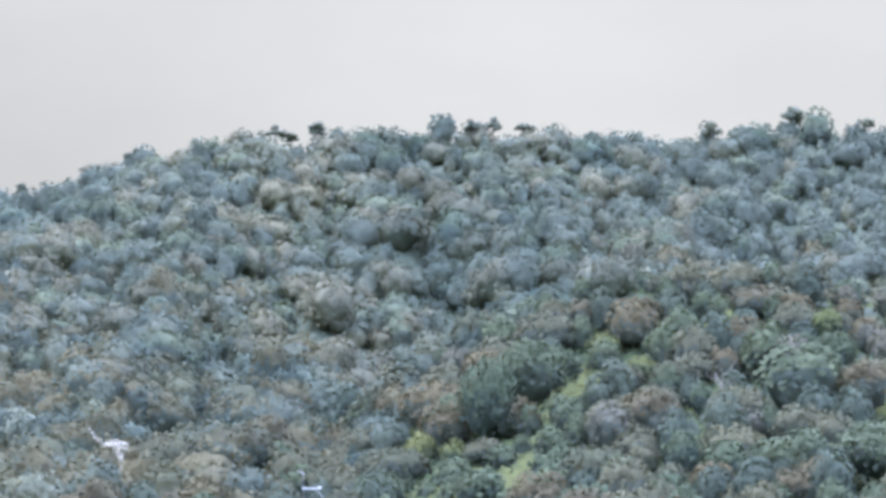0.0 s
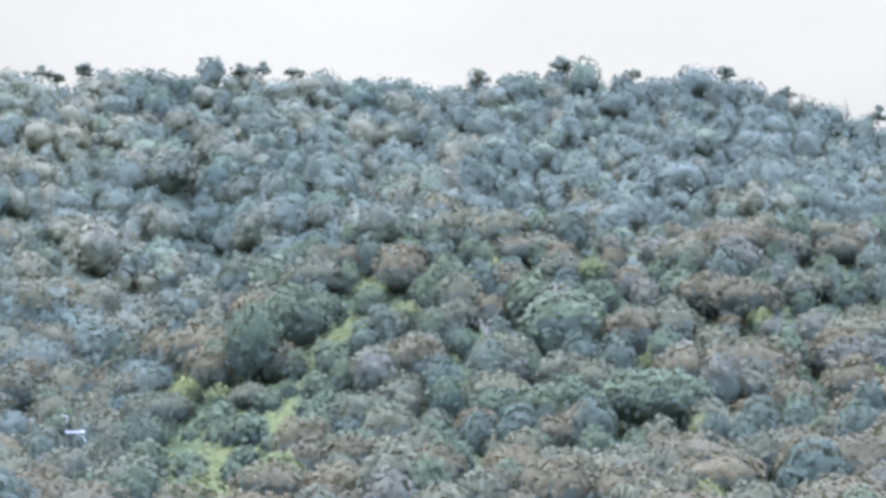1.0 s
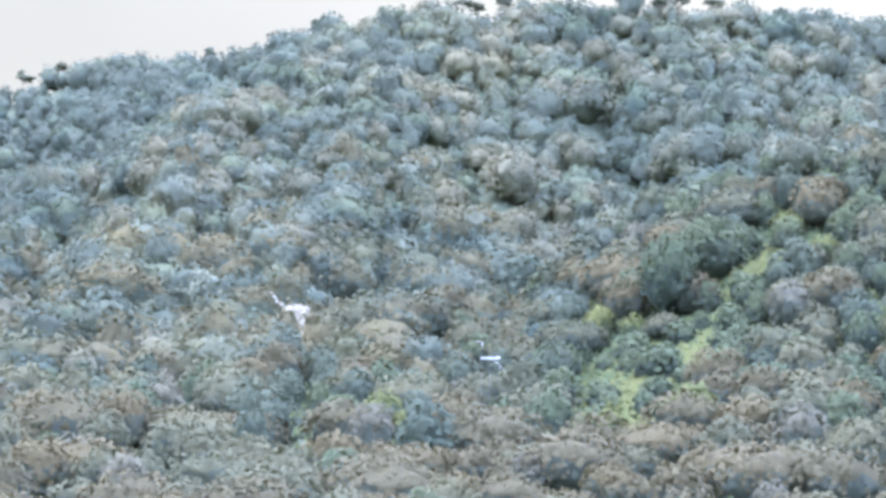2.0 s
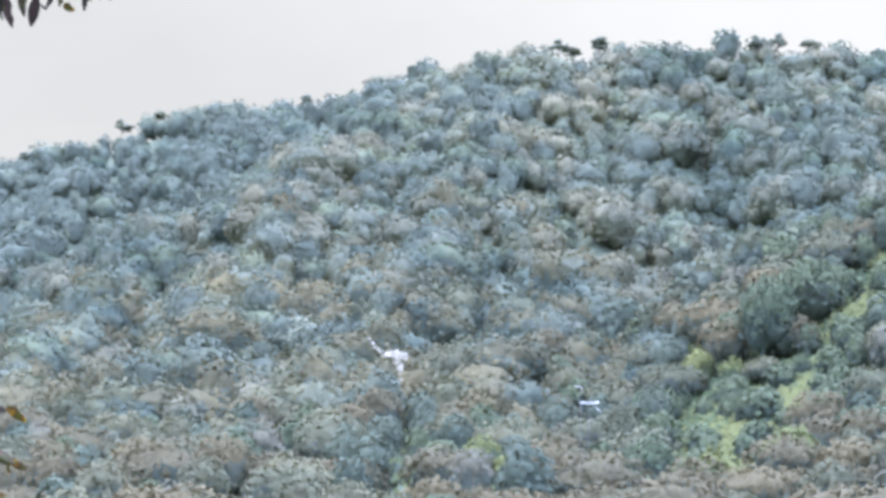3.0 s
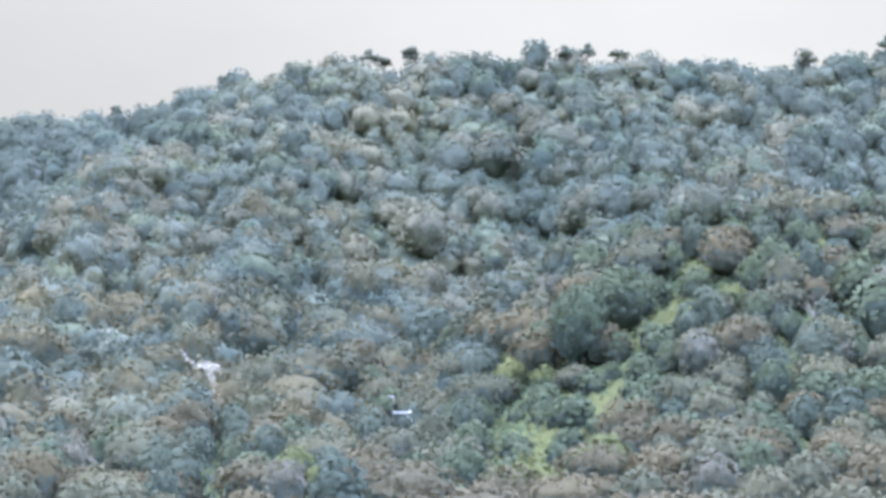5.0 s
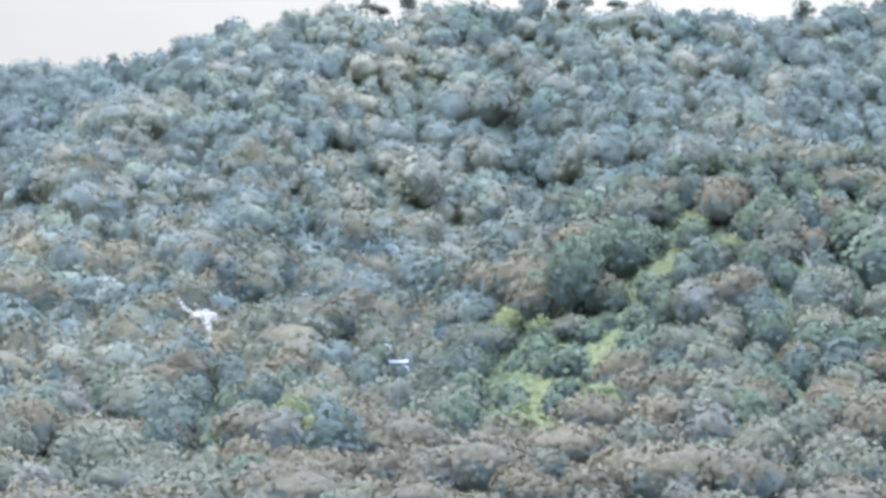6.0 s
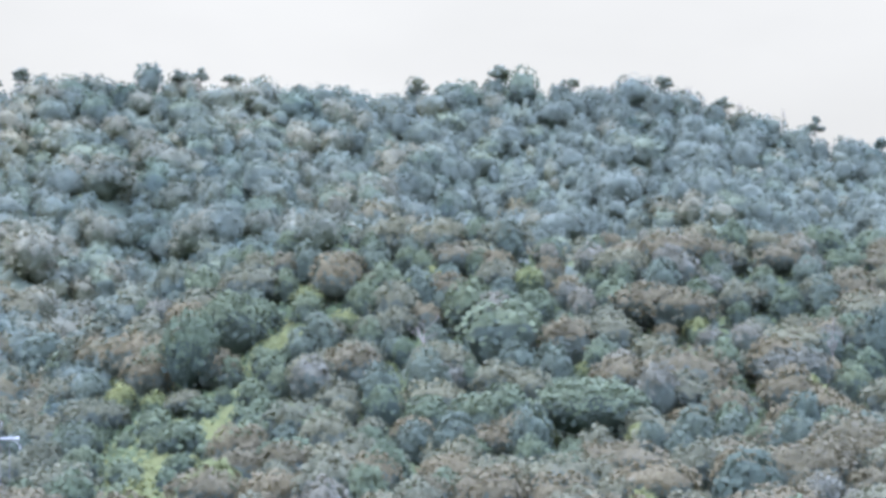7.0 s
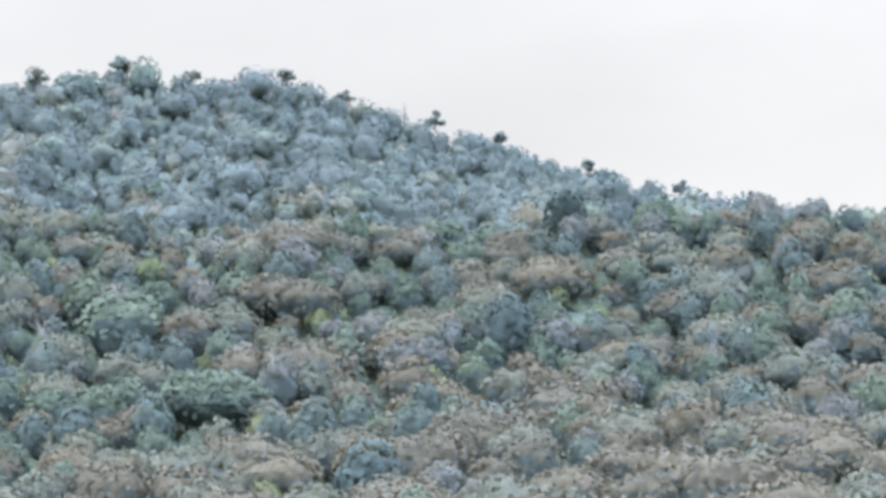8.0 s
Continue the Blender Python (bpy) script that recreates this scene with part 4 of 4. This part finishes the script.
def leaf_paint(name, base, spot, edge):
    m, nt, bsdf = shader(name)
    info = nt.nodes.new("ShaderNodeObjectInfo")
    patches = ramp(nt, grain(nt, 28.0, 4.0), [(0.42, base), (0.66, spot), (0.55, edge)])
    tone = ramp(nt, info.outputs["Random"], [(0.0, (0.7, 0.7, 0.7)), (1.0, (1.25, 1.2, 1.1))])
    col = blend(nt, "MULTIPLY", 1.0, patches, tone)
    nt.links.new(col, bsdf.inputs["Base Color"])
    bsdf.inputs["Roughness"].default_value = 0.45
    tr = nt.nodes.new("ShaderNodeBsdfTranslucent")
    nt.links.new(col, tr.inputs["Color"])
    mx = nt.nodes.new("ShaderNodeMixShader")
    mx.inputs["Fac"].default_value = 0.3
    nt.links.new(bsdf.outputs["BSDF"], mx.inputs[1])
    nt.links.new(tr.outputs["BSDF"], mx.inputs[2])
    nt.links.new(mx.outputs["Shader"], nt.nodes["Material Output"].inputs["Surface"])
    return m


DARK_LEAF = leaf_paint("dark_withered_leaf", (0.045, 0.035, 0.035), (0.07, 0.08, 0.03), (0.06, 0.04, 0.045))
YELLOW_LEAF = leaf_paint("yellowing_leaf", (0.10, 0.10, 0.02), (0.42, 0.28, 0.02), (0.16, 0.07, 0.03))
TWIG = rough("twig_bark", (0.06, 0.05, 0.04), (0.13, 0.11, 0.09), 30.0)


def near_tree():
    """The tree beside the camera, outside the view but for hanging leaves at the edge."""
    r = 12.5
    rng = random.Random(8)

    def spot(azimuth, elevation, d=r):
        return EYE + heading(azimuth, elevation) * d

    foot = Vector((-6.4, 11.0, float(ground_height(-30.2, 12.7))))
    e = new("roadside_tree")
    e.location = foot
    tagged(e, "tree beside the viewpoint with withered hanging leaves", "tree")
    bm = bmesh.new()
    tube(bm, [(0, 0, -0.3), (0.1, 0, 1.2), (0.0, 0.1, 2.6), (0.2, 0.1, 4.2)], 0.11, 10)
    part("trunk", bm, BARK, e)
    leaves = {c: [blade(0.125, w, cu, 0.25, k) for k, (w, cu) in enumerate([(0.036, 0.15), (0.042, 0.35), (0.05, 0.1), (0.032, 0.5)])] for c in (0, 1)}
    for c, m in ((0, DARK_LEAF), (1, YELLOW_LEAF)):
        for me in leaves[c]:
            me.materials.append(m)

    def hang(base, tip, colour, which, plump=1.0):
        """A leaf from its stalk to its tip (azimuth and elevation of each), its face turned roughly to the open side."""
        d = r + rng.uniform(-0.15, 0.15)
        p, q = spot(*base, d), spot(*tip, d)
        y = (q - p).normalized()
        n = (EYE - p).normalized()
        n = (n - y * n.dot(y)).normalized()
        x = y.cross(n)
        m = Matrix((x, y, n)).transposed().to_4x4() @ Matrix.Rotation(rng.uniform(-0.75, 0.75), 4, "Y")
        size = (q - p).length / 0.12
        ob = new("leaf", leaves[colour][which % 4])
        ob.parent = e
        ob.matrix_basis = Matrix.Translation(p - foot) @ m @ Matrix.Diagonal((size * plump, size, size, 1))

    # upper branch: runs just above the upper edge of the view
    top = [spot(-24.0, 11.3), spot(-19.0, 10.9), spot(-16.5, 10.75), spot(-15.0, 10.62), spot(-13.8, 10.6), spot(-13.2, 10.62)]
    bm = bmesh.new()
    tube(bm, [Vector((0.2, 0.1, 4.2))] + [p - foot for p in top[:3]], 0.03)
    part("limb", bm, TWIG, e)
    bm = bmesh.new()
    tube(bm, [p - foot for p in top[2:]], 0.007)
    part("twig", bm, TWIG, e)
    for k, (base, tip, c, plump) in enumerate([((-15.72, 10.43), (-15.57, 9.67), 0, 1.5),
                                               ((-15.32, 10.55), (-15.32, 9.89), 0, 1.1),
                                               ((-15.0, 10.38), (-15.08, 9.73), 0, 1.1),
                                               ((-14.62, 10.6), (-14.7, 10.02), 0, 1.0),
                                               ((-14.41, 10.65), (-14.51, 10.17), 0, 1.2),
                                               ((-14.43, 10.23), (-14.15, 10.11), 1, 2.0),
                                               ((-13.96, 10.53), (-14.0, 10.1), 0, 0.9),
                                               ((-13.4, 10.6), (-13.38, 10.31), 0, 1.0),
                                               ((-15.52, 10.72), (-15.77, 10.23), 0, 1.2),
                                               ((-14.08, 10.55), (-13.86, 10.26), 0, 1.2),
                                               ((-14.93, 10.23), (-14.78, 10.11), 0, 0.8),
                                               ((-15.77, 10.57), (-15.99, 9.84), 0, 1.3),
                                               ((-13.71, 10.64), (-13.64, 10.35), 0, 1.1),
                                               ((-16.07, 10.57), (-16.22, 9.96), 0, 1.2),
                                               ((-15.14, 10.57), (-14.95, 10.27), 0, 1.0)]):
        hang(base, tip, c, k, plump)
    # lower branch: yellowing leaves at the side edge
    low = [Vector((0.0, 0.1, 2.0)) + foot, spot(-19.0, 0.6), spot(-16.6, 1.2), spot(-15.9, 1.35)]
    bm = bmesh.new()
    tube(bm, [p - foot for p in low], 0.02)
    part("limb", bm, TWIG, e)
    bm = bmesh.new()
    tube(bm, [p - foot for p in (spot(-16.6, 1.2), spot(-16.1, 0.7), spot(-15.7, 0.3), spot(-15.6, -0.6))], 0.007)
    part("twig", bm, TWIG, e)
    for k, (base, tip, c, plump) in enumerate([((-15.42, 1.65), (-14.98, 1.28), 1, 1.5),
                                               ((-15.86, 1.69), (-15.38, 1.49), 0, 1.4),
                                               ((-15.64, 0.65), (-15.17, 0.42), 1, 1.6),
                                               ((-15.32, 0.51), (-14.91, 0.25), 1, 1.7),
                                               ((-15.81, 2.46), (-15.54, 2.21), 0, 1.5),
                                               ((-15.83, 1.12), (-15.52, 0.88), 1, 1.2),
                                               ((-15.79, 0.1), (-15.49, -0.07), 0, 1.2),
                                               ((-15.83, -0.14), (-15.37, -0.43), 1, 1.4),
                                               ((-15.96, 2.04), (-15.66, 1.91), 0, 1.3),
                                               ((-15.96, -0.53), (-15.47, -0.84), 1, 1.4),
                                               ((-16.08, 0.69), (-15.69, 0.81), 1, 1.2),
                                               ((-15.35, 0.45), (-15.32, 0.14), 1, 1.0)]):
        hang(base, tip, c, k, plump)


near_tree()
